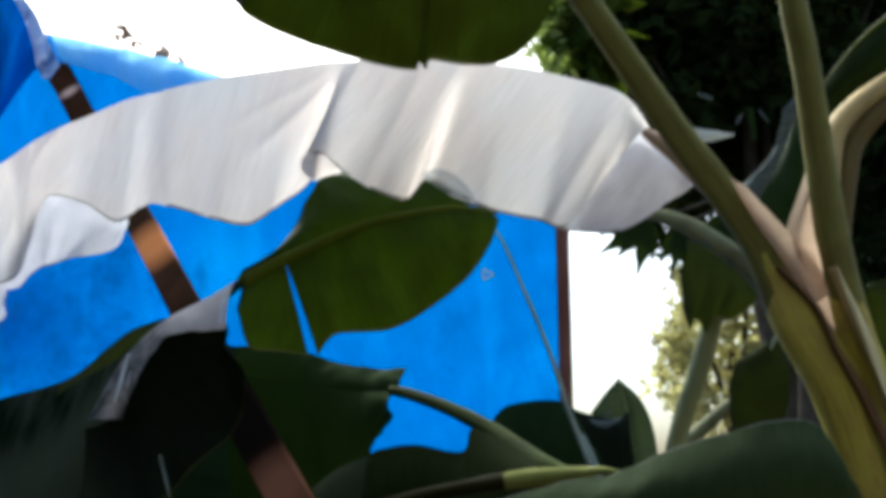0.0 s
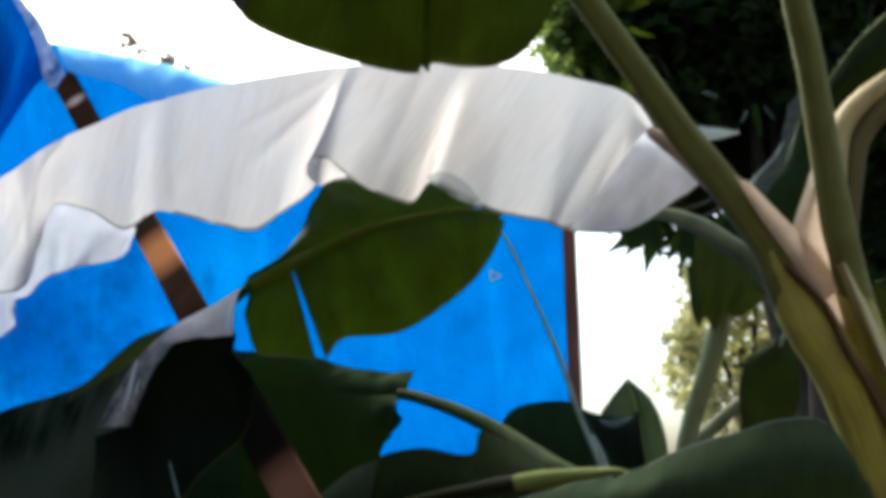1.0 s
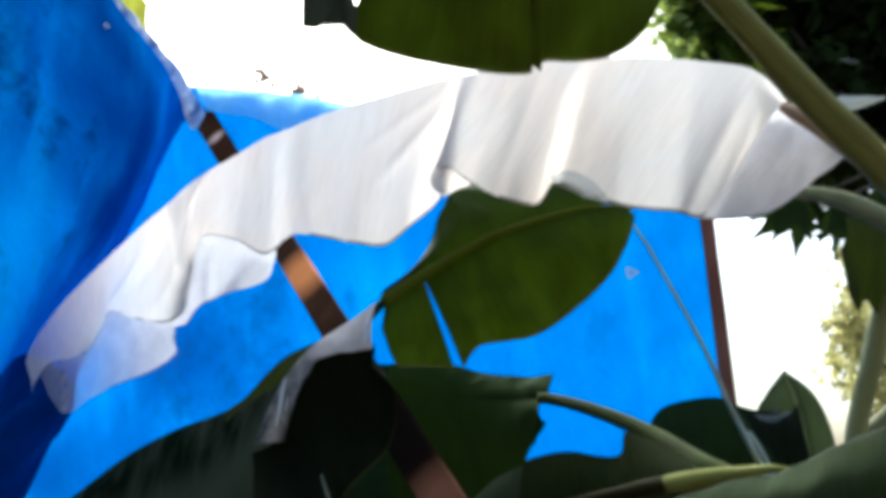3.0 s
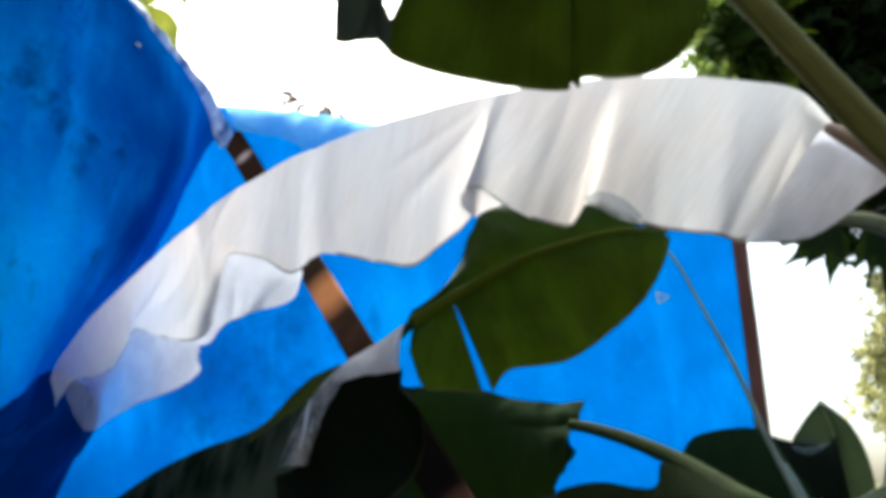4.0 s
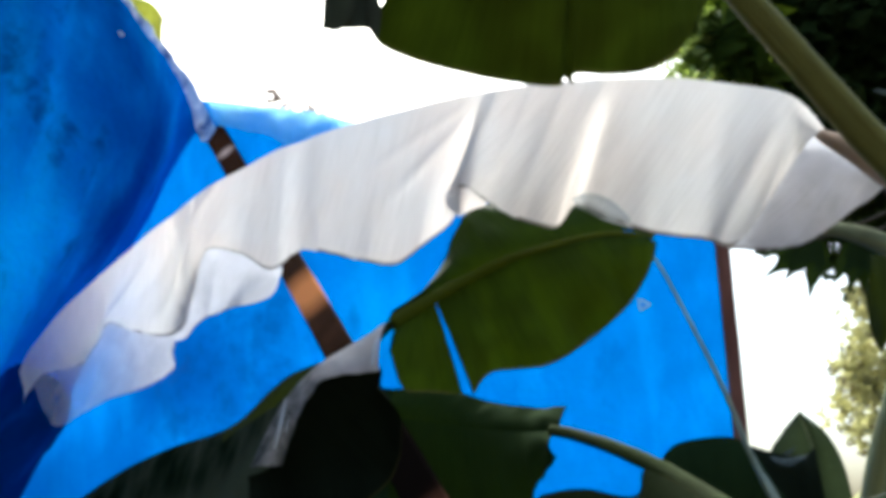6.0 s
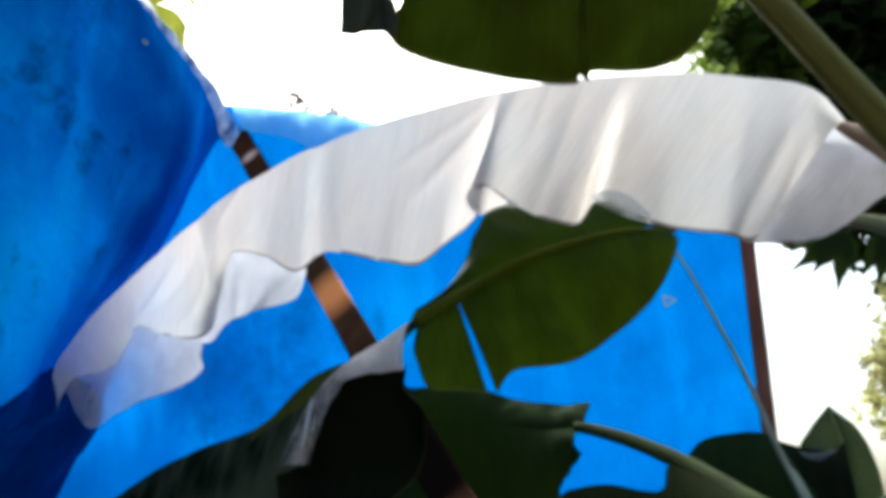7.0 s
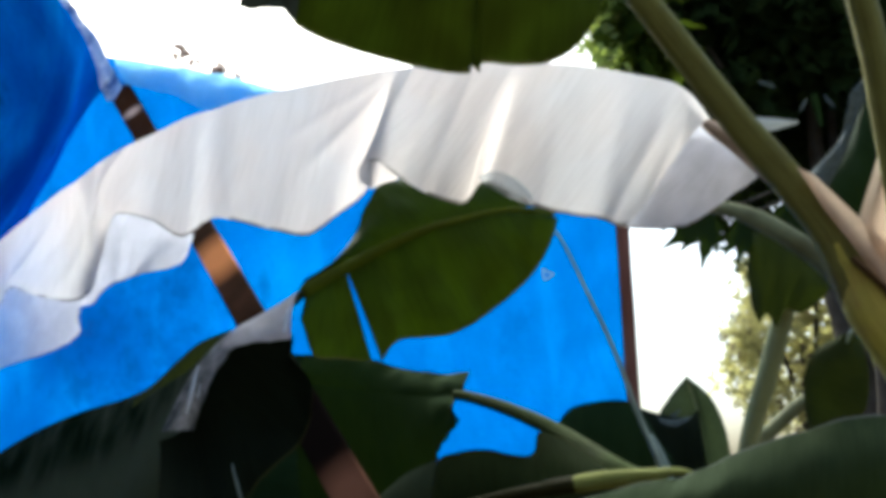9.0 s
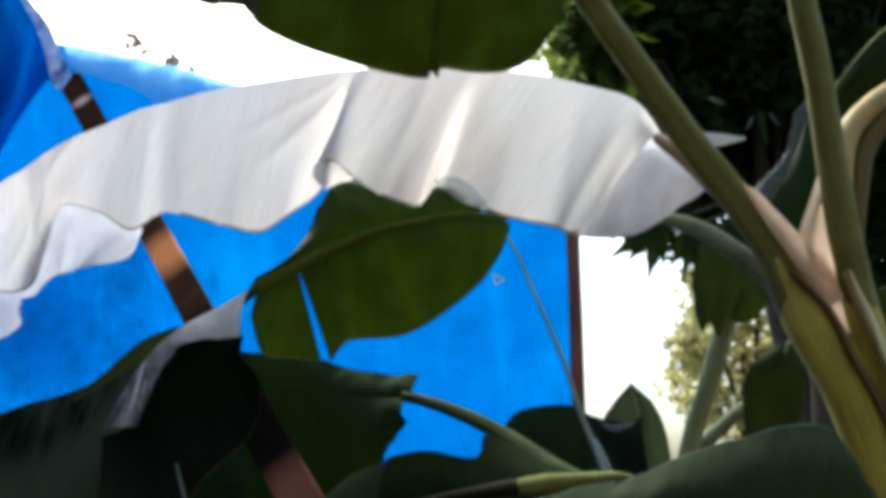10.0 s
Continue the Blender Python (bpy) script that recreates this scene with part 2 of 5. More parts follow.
WAX_GREY = leaf_material("waxy_grey_underside", (0.24, 0.29, 0.35), (0.46, 0.51, 0.57), (0.35, 0.38, 0.36), 0.15, 0.6, vein=0.3, pleats=0.3, grain=12)
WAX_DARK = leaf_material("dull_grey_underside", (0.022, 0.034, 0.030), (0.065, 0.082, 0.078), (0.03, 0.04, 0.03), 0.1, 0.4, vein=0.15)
GREEN = leaf_material("banana_leaf_green", (0.013, 0.036, 0.004), (0.036, 0.066, 0.008), (0.031, 0.052, 0.001), 0.38, gloss=0.06, vein=0.5, pleats=0.45, mottled=(0.6, 0.52, 0.5))
# Darker copy of the leaf green for shaded leaves: shade put into the colour.
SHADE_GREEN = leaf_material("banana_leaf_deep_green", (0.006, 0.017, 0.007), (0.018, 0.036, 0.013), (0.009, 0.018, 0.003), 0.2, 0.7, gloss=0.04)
MID_GREEN = leaf_material("banana_leaf_dull_green", (0.011, 0.026, 0.008), (0.028, 0.050, 0.015), (0.016, 0.031, 0.003), 0.25, 0.8, gloss=0.03)
# Pale grey margin paints in the highlight along the leaf's edge.
BROAD_GREEN = leaf_material("banana_leaf_soft_green", (0.009, 0.021, 0.006), (0.044, 0.064, 0.030), (0.018, 0.034, 0.003), 0.25, 0.8, (0.12, 0.13, 0.12), gloss=0.035)
LIGHT_GREEN = leaf_material("banana_leaf_pale_green", (0.032, 0.048, 0.024), (0.058, 0.078, 0.042), (0.042, 0.060, 0.024), 0.35, 0.6, gloss=0.05)
# Shade near the rib is put into the colour; greyer low down.
GRADED_GREEN = leaf_material("banana_leaf_shade_graded", (0.046, 0.064, 0.040), (0.088, 0.108, 0.076), (0.008, 0.014, 0.003), 0.12, 0.8, gloss=0.03, vein=0.08, grain=7, shade_fade=(-2.0, -1.0, (0.003, 0.010, 0.003), (0.50, 0.20, 0.0)))
# Lighter copy of the leaf green: the lit rim is in its colour.
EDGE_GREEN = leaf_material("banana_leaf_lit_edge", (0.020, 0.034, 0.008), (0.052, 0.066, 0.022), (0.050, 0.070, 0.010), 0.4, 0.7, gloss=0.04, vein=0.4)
BLUE_GREY = leaf_material("blue_grey_underside", (0.026, 0.036, 0.040), (0.090, 0.112, 0.118), (0.05, 0.06, 0.06), 0.12, 0.7, vein=0.75, gloss=0.03, grain=26)
# Far below the other leaf greens: the deep shade is in this colour.
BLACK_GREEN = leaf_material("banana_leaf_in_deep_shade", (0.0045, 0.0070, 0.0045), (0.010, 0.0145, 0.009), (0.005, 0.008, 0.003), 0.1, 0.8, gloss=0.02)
DEEP_OLIVE = leaf_material("banana_leaf_deep_olive", (0.006, 0.011, 0.003), (0.016, 0.024, 0.007), (0.010, 0.015, 0.002), 0.2, 0.8, gloss=0.02)
GREY_GREEN = leaf_material("banana_leaf_grey_green", (0.030, 0.044, 0.024), (0.060, 0.078, 0.046), (0.02, 0.03, 0.010), 0.15, 0.8, gloss=0.04, vein=0.25)
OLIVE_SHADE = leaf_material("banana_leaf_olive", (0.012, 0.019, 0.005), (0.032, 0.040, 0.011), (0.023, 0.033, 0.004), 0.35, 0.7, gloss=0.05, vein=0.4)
TOP_GREEN = leaf_material("banana_leaf_overhead", (0.010, 0.024, 0.003), (0.027, 0.047, 0.007), (0.020, 0.031, 0.002), 0.36, gloss=0.06, vein=0.5, pleats=0.35, mottled=(0.6, 0.52, 0.5))
# Fades to dark along the strip: its dimmer end is painted shade.
WAX_GRADED = leaf_material("waxy_shade_graded", (0.50, 0.50, 0.55), (0.70, 0.69, 0.75), (0.58, 0.57, 0.61), 0.5, 0.5, vein=0.3, pleats=0.3, grain=12, shade_fade=(0.08, 0.22, (0.044, 0.058, 0.056), (0.85, 0.10, 0.75)))
# Bright copy for leaves in full sun: the sunlight is in its colour.
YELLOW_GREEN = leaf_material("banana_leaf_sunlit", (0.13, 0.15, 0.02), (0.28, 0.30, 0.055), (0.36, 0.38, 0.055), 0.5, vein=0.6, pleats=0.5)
OLIVE_STALK = stalk_material("olive_petiole", (0.106, 0.106, 0.029), (0.205, 0.203, 0.065), (0.10, 0.078, 0.030), scars=0.3)
STEM = stalk_material("layered_stem", (0.30, 0.285, 0.046), (0.52, 0.465, 0.105), (0.32, 0.20, 0.095), scars=0.55)
RIB = stalk_material("green_midrib", (0.042, 0.055, 0.001), (0.066, 0.080, 0.002), (0.035, 0.05, 0.003))
PALE_RIB = stalk_material("pale_midrib", (0.50, 0.52, 0.24), (0.66, 0.68, 0.38), (0.40, 0.42, 0.18))
DARK_RIB = stalk_material("dark_midrib", (0.016, 0.022, 0.006), (0.030, 0.040, 0.012), (0.012, 0.016, 0.005))
BROWN_RIB = stalk_material("brown_green_midrib", (0.013, 0.014, 0.004), (0.028, 0.028, 0.008), (0.016, 0.012, 0.004))
YELLOW_RIB = stalk_material("yellow_green_midrib", (0.16, 0.18, 0.04), (0.26, 0.28, 0.08), (0.12, 0.13, 0.03))
PALE_STALK = stalk_material("pale_green_petiole", (0.025, 0.040, 0.011), (0.050, 0.066, 0.022), (0.022, 0.028, 0.010), rough=0.8)
GREY_STALK = stalk_material("grey_green_stalk", (0.085, 0.090, 0.046), (0.150, 0.155, 0.085), (0.065, 0.060, 0.030))
GREEN_STEM = stalk_material("green_stem", (0.150, 0.170, 0.085), (0.27, 0.29, 0.155), (0.11, 0.11, 0.055))
MIDRIB_PINK = stalk_material("pinkish_midrib", (0.28, 0.19, 0.14), (0.38, 0.27, 0.20), (0.2, 0.13, 0.09))
CORD = stalk_material("thin_pale_stalk", (0.22, 0.30, 0.30), (0.36, 0.44, 0.43), (0.15, 0.18, 0.16))
TAN_SHEATH = stalk_material("tan_leaf_sheath", (0.26, 0.19, 0.075), (0.42, 0.31, 0.14), (0.12, 0.075, 0.03), scars=0.45)
SHELTER_AT = Vector((-0.8, 4.2, 0.0))

BROWN_STALK = stalk_material("dry_brown_petiole", (0.10, 0.055, 0.025), (0.20, 0.12, 0.06), (0.05, 0.025, 0.012))
BROWN_EDGE = stalk_material("brown_stalk_edge", (0.060, 0.042, 0.012), (0.12, 0.085, 0.028), (0.03, 0.02, 0.008))
PAPER = leaf_material("papery_cream_sheath", (0.50, 0.38, 0.29), (0.68, 0.55, 0.43), (0.66, 0.52, 0.40), 0.5, 0.6, (0.3, 0.2, 0.12), 0.2)
GREY_SHEATH = stalk_material("grey_green_sheath", (0.36, 0.315, 0.15), (0.54, 0.47, 0.26), (0.24, 0.17, 0.09))
TARP = tarp_material("blue_tarpaulin", (0.0, 0.060, 0.34), (0.0, 0.18, 0.64), (0.0, 0.145, 0.56), 0.5, 0.5, 0.3, 0.55, 3.2, 0.59,
                     [(Vector(c) - SHELTER_AT, r) for c, r in zip([(-2.464, 4.884, 2.285), (-1.926, 4.696, 2.387), (-2.304, 4.708, 2.689), (-2.413, 4.804, 2.545),
     (-1.898, 4.551, 2.758), (-1.882, 4.628, 2.507)], (0.9, 0.7, 0.42, 0.36, 0.40, 0.34))], (0.0, 0.185, 0.63), 0.6, grime_scale=6.5,
                     # shade at the lower left and one brighter spot painted into the blue
                     light_patches=[(Vector(c) - SHELTER_AT, r, shade, much) for c, r, shade, much in (
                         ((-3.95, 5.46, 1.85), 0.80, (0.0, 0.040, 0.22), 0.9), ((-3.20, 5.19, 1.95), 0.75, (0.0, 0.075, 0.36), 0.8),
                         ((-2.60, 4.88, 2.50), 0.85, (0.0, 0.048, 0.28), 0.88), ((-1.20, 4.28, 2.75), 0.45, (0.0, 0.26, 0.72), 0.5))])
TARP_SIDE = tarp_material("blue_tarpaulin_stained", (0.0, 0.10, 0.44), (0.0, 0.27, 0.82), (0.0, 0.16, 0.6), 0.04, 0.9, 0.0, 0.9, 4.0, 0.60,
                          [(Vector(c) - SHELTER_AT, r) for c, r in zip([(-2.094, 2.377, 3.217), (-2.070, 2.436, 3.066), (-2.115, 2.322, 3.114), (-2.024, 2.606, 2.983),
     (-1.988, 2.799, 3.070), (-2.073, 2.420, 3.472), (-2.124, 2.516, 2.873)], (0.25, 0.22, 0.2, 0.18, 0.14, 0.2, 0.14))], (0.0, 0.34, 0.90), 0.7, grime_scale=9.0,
                          # brighter low, darker above and towards the fold: light painted into the blue
                          light_patches=[(Vector(c) - SHELTER_AT, r, shade, much) for c, r, shade, much in (
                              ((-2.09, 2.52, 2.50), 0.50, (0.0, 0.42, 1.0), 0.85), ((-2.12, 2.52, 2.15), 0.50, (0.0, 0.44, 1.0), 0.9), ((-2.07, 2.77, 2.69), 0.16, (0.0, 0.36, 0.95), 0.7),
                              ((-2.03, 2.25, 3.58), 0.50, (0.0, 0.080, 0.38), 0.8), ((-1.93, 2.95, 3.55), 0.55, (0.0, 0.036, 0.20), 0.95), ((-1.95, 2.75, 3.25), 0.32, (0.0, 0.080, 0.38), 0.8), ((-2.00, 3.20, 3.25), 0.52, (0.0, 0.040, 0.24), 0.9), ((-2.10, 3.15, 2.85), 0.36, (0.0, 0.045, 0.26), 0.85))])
# Paler copy of the tarpaulin blue: sun on the hem is painted in.
TARP_HEM = tarp_material("sunlit_blue_hem", (0.05, 0.42, 0.82), (0.42, 0.75, 0.93), (0.40, 0.80, 0.97), 0.62, 0.25, 0.3, 0.55, 9.0, 0.60, streak=(0.45, 0.78, 0.97), streak_scale=5.0)
TARP_GREY = tarp_material("faded_grey_blue_hem", (0.05, 0.13, 0.40), (0.32, 0.42, 0.64), (0.22, 0.32, 0.58), 0.3, 0.9, 0.3, 0.5, 9.0, 0.50, streak=(0.60, 0.68, 0.84), streak_scale=7.0)
# Navy copy of the tarpaulin: the underfold's shade is in its colour.
TARP_NAVY = tarp_material("shaded_tarpaulin", (0.0, 0.012, 0.085), (0.0, 0.035, 0.18), (0.0, 0.03, 0.14), 0.05, 0.6, 0.05, 0.9, streak=(0.0, 0.06, 0.26))
# Sunlit orange, lit brown and shaded black stretches painted on; one pale mark.
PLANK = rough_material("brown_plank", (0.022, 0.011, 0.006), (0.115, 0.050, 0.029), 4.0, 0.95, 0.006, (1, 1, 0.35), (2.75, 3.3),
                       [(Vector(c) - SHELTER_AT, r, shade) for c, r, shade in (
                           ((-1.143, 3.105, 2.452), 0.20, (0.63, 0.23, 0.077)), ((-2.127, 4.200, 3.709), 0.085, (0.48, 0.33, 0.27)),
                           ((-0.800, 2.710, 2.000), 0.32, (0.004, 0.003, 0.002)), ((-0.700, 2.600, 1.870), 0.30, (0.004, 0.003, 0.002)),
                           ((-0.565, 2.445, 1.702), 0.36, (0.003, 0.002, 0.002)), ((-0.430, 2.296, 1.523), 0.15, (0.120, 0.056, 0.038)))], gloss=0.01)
POST = rough_material("red_brown_post", (0.14, 0.055, 0.042), (0.29, 0.135, 0.105), 9.0, 0.7, 0.006, (1, 1, 0.2))
BARK = rough_material("dark_bark", (0.035, 0.028, 0.02), (0.09, 0.075, 0.055), 9.0)
EARTH = rough_material("damp_earth", (0.05, 0.038, 0.025), (0.11, 0.085, 0.055), 3.0, 0.95, 0.05)
PLASTER = rough_material("grey_plaster", (0.20, 0.19, 0.165), (0.30, 0.285, 0.25), 4.0, 0.9, 0.01)
TREE_LEAF = leaf_material("tree_foliage", (0.008, 0.015, 0.005), (0.022, 0.034, 0.009), (0.03, 0.05, 0.005), 0.22, 0.8, gloss=0.02)
# Lit copy of the tree foliage: the sunlight is in its colour.
LIT_LEAF = leaf_material("lit_tree_leaves", (0.22, 0.30, 0.08), (0.40, 0.48, 0.16), (0.45, 0.55, 0.12), 0.5, 0.6, gloss=0.05)
DULL_LEAF = leaf_material("broad_tree_leaves", (0.03, 0.05, 0.006), (0.06, 0.09, 0.012), (0.09, 0.13, 0.01), 0.45, 0.7, gloss=0.04)
# Bush in a bright lit copy and a brown copy for its shaded gaps.
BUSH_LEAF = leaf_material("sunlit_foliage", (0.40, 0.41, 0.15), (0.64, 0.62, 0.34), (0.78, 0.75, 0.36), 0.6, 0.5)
BUSH_SHADE = leaf_material("shaded_foliage", (0.14, 0.11, 0.07), (0.25, 0.20, 0.14), (0.2, 0.16, 0.09), 0.35, 0.6)
DRY_LEAF = rough_material("dry_twig", (0.34, 0.22, 0.18), (0.6, 0.43, 0.37), 30.0)
CHALK = rough_material("chalk_white", (0.55, 0.62, 0.75), (0.75, 0.8, 0.9), 40.0)


# ---- builders ----
def thing(name, at, label, category, group="", kind=""):
    ob = new(name)
    ob.location = at
    ob.empty_display_size = 0.1
    return tagged(ob, label, category, group, kind)


def mesh_of(name, verts, faces, material, uvs=None, smooth=True):
    me = bpy.data.meshes.new(name)
    me.from_pydata([tuple(v) for v in verts], [], faces)
    me.materials.append(material)
    if uvs is not None:
        lay = me.uv_layers.new(name="UVMap")
        idx = np.empty(len(me.loops), dtype=np.int32)
        me.loops.foreach_get("vertex_index", idx)
        lay.data.foreach_set("uv", np.asarray(uvs, dtype=np.float32)[idx].ravel())
    if smooth:
        me.polygons.foreach_set("use_smooth", [True] * len(me.polygons))
    me.update()
    return me


def hang(name, me, parent, label=""):
    """Link a mesh that is given in world places under its parent."""
    ob = new(name, me)
    up = parent
    off = Vector((0, 0, 0))
    while up is not None:
        off += up.location
        up = up.parent
    me.transform(Matrix.Translation(-off))
    ob.parent = parent
    return tagged(ob, label)


def spline(points, n):
    """n places at even steps along a smooth curve through the points."""
    p = np.asarray(points, float)
    if len(p) == 2:
        return p[0] + (p[1] - p[0]) * np.linspace(0, 1, n)[:, None]
    ext = np.vstack([2 * p[0] - p[1], p, 2 * p[-1] - p[-2]])
    s = np.linspace(0, len(p) - 1, n)
    i = np.minimum(s.astype(int), len(p) - 2)
    t = (s - i)[:, None]
    a, b, c, d = ext[i], ext[i + 1], ext[i + 2], ext[i + 3]
    return 0.5 * (2 * b + (c - a) * t + (2 * a - 5 * b + 4 * c - d) * t**2 + (3 * b - a - 3 * c + d) * t**3)


def quads(nu, nv):
    return [(i * nv + j, (i + 1) * nv + j, (i + 1) * nv + j + 1, i * nv + j + 1) for i in range(nu - 1) for j in range(nv - 1)]


def blade_grid(rib, edge, belly=0.03, ruffle=0.01, nu=80, nv=18, seed=0, curl=0.0, folds=()):
    """Half a leaf blade between its rib and its margin, bulged, rippled towards the margin and curled at it.
    folds: creases (share of the rib, share of the width, to the same two, height, width in metres, steepness of one side)."""
    r, e = spline(rib, nu), spline(edge, nu)
    v = np.linspace(0, 1, nv)
    along = np.gradient(r, axis=0)
    across = e - r
    n = np.cross(along, across)
    n /= np.linalg.norm(n, axis=1)[:, None] + 1e-9
    n *= np.where(n[:, 1:2] > 0, -1, 1)
    width = np.linalg.norm(across, axis=1)
    run = np.concatenate([[0], np.cumsum(np.linalg.norm(np.diff((r + e) / 2, axis=0), axis=1))])
    pts, uvs = [], []
    for i in range(nu):
        for j in range(nv):
            w = belly * math.sin(math.pi * v[j] ** 0.8)
            w += ruffle * v[j] * (noise.noise((run[i] * 9, v[j] * 1.2, seed * 7.3)) + 0.5 * noise.noise((run[i] * 24, v[j] * 2, seed * 3.1 + 9)))
            w -= curl * max(0, v[j] - 0.85) / 0.15
            for u0, v0, u1, v1, high, wide, steep in folds:
                k = (v[j] - v0) / (v1 - v0)
                if -0.25 < k < 1.25:
                    d = (run[i] - np.interp((u0 + (u1 - u0) * k) * (nu - 1), np.arange(nu), run)) / wide
                    d = abs(d) * (steep if d > 0 else 1.0)
                    if d < 4:
                        soft = min(1.0, max(0.0, (k + 0.25) / 0.4)) * min(1.0, max(0.0, (1.25 - k) / 0.4 if v1 < 0.99 else 1.0))
                        w += high * soft * math.exp(-d ** 1.3)
            pts.append(r[i] + across[i] * v[j] + n[i] * w)
            uvs.append((run[i], v[j] * (0.9 if width[i] < 0.02 else 1)))
    return pts, quads(nu, nv), uvs


def leaf(parent, halves, material, label="", rib=None, rib_radius=0.012, rib_material=None, name="leaf", rib_flat=1.0):
    """A leaf of one or more blade pieces, with its midrib as a piece of its own."""
    verts, faces, uvs = [], [], []
    for h in halves:
        p, q, u = blade_grid(**h)
        k = len(verts)
        verts += p
        uvs += u
        faces += [tuple(a + k for a in f) for f in q]
    ob = hang(name, mesh_of(name, verts, faces, material, uvs), parent, label)
    if rib:
        tube("midrib", rib, [rib_radius, rib_radius * 0.25], rib_material or RIB, ob, n=40, flat=rib_flat)
    return ob


def tube(name, points, radii, material, parent, n=30, sides=14, groove=0.0, label="", flat=1.0, turn=0.0):
    """A tapered, slightly uneven stalk along a curve; groove: depth of the channel along one side."""
    c = spline(points, n)
    rad = spline([(x, 0, 0) for x in radii], n)[:, 0] if len(radii) > 1 else np.full(n, radii[0])
    tang = np.gradient(c, axis=0)
    tang /= np.linalg.norm(tang, axis=1)[:, None]
    side = np.cross(tang, (0.0, -1.0, 0.02))
    side /= np.linalg.norm(side, axis=1)[:, None]
    front = np.cross(side, tang)
    run = np.concatenate([[0], np.cumsum(np.linalg.norm(np.diff(c, axis=0), axis=1))])
    verts, uvs, faces = [], [], []
    for i in range(n):
        for k in range(sides + 1):
            a = 2 * math.pi * k / sides
            g = 1 - groove * math.exp(-((((a - radians(turn) + math.pi) % (2 * math.pi)) - math.pi) / 0.5) ** 2)
            w = rad[i] * g * (1 + 0.05 * noise.noise((run[i] * 14, math.cos(a) * 1.3, math.sin(a) * 1.3)))
            verts.append(c[i] + side[i] * math.cos(a) * w + front[i] * math.sin(a) * w * flat)
            uvs.append((run[i], k / sides * 0.9))
    m = sides + 1
    faces = quads(n, m)
    faces.append(tuple(range(sides)))
    faces.append(tuple((n - 1) * m + k for k in reversed(range(sides))))
    return hang(name, mesh_of(name, verts, faces, material, uvs), parent, label)


def patch(rows, nu, nv, wave=0.0, freq=3.0, seed=0):
    """A smooth sheet through rows of control places, with soft wrinkles."""
    lines = np.array([spline(r, nu) for r in rows])
    grid = np.array([spline(lines[:, i], nv) for i in range(nu)])
    du, dv = np.gradient(grid, axis=0), np.gradient(grid, axis=1)
    n = np.cross(du, dv)
    n /= np.linalg.norm(n, axis=2)[..., None] + 1e-9
    pts, uvs = [], []
    for i in range(nu):
        for j in range(nv):
            q = grid[i, j]
            w = wave * (noise.noise((q[0] * freq, q[1] * freq, q[2] * freq + seed)) + 0.4 * noise.noise((q[0] * freq * 3, q[1] * freq * 3, q[2] * freq * 2 + seed)))
            pts.append(q + n[i, j] * w)
            uvs.append((i / nu, j / nv * 0.9))
    return pts, quads(nu, nv), uvs


def sheet(name, rows, nu, nv, material, parent, wave=0.02, freq=3.0, seed=0, label=""):
    p, q, u = patch(rows, nu, nv, wave, freq, seed)
    return hang(name, mesh_of(name, p, q, material, u), parent, label)


def box_between(name, a, b, width, depth, material, parent, label="", facing=(0, -1, 0), bevel=0.006, flare=0.0):
    """A sawn board from a to b with worn edges; flare: how much wider it is at a."""
    a, b = Vector(a), Vector(b)
    z = (b - a).normalized()
    y = Vector(facing)
    y = (y - z * y.dot(z)).normalized()
    x = y.cross(z)
    bm = bmesh.new()
    bmesh.ops.create_cube(bm, size=1)
    bmesh.ops.subdivide_edges(bm, edges=[e for e in bm.edges if abs(e.verts[0].co.z - e.verts[1].co.z) > 0.5], cuts=24)
    ln = (b - a).length
    for v in bm.verts:
        k = (v.co.z + 0.5) * ln
        jig = 0.04 * width * noise.noise((k * 5, v.co.x * 2, v.co.y * 2))
        v.co = Vector((v.co.x * width * (1 + flare * max(0.0, 1 - k / ln * 3.5)) + jig, v.co.y * depth + jig * 0.4, k))
    bmesh.ops.bevel(bm, geom=[e for e in bm.edges if e.calc_face_angle(0) > 1.0], offset=bevel, segments=2, affect="EDGES", profile=0.6)
    bm.transform(Matrix((( x.x, y.x, z.x, a.x), (x.y, y.y, z.y, a.y), (x.z, y.z, z.z, a.z), (0, 0, 0, 1))))
    me = bpy.data.meshes.new(name)
    bm.to_mesh(me)
    bm.free()
    me.materials.append(material)
    return hang(name, me, parent, label)


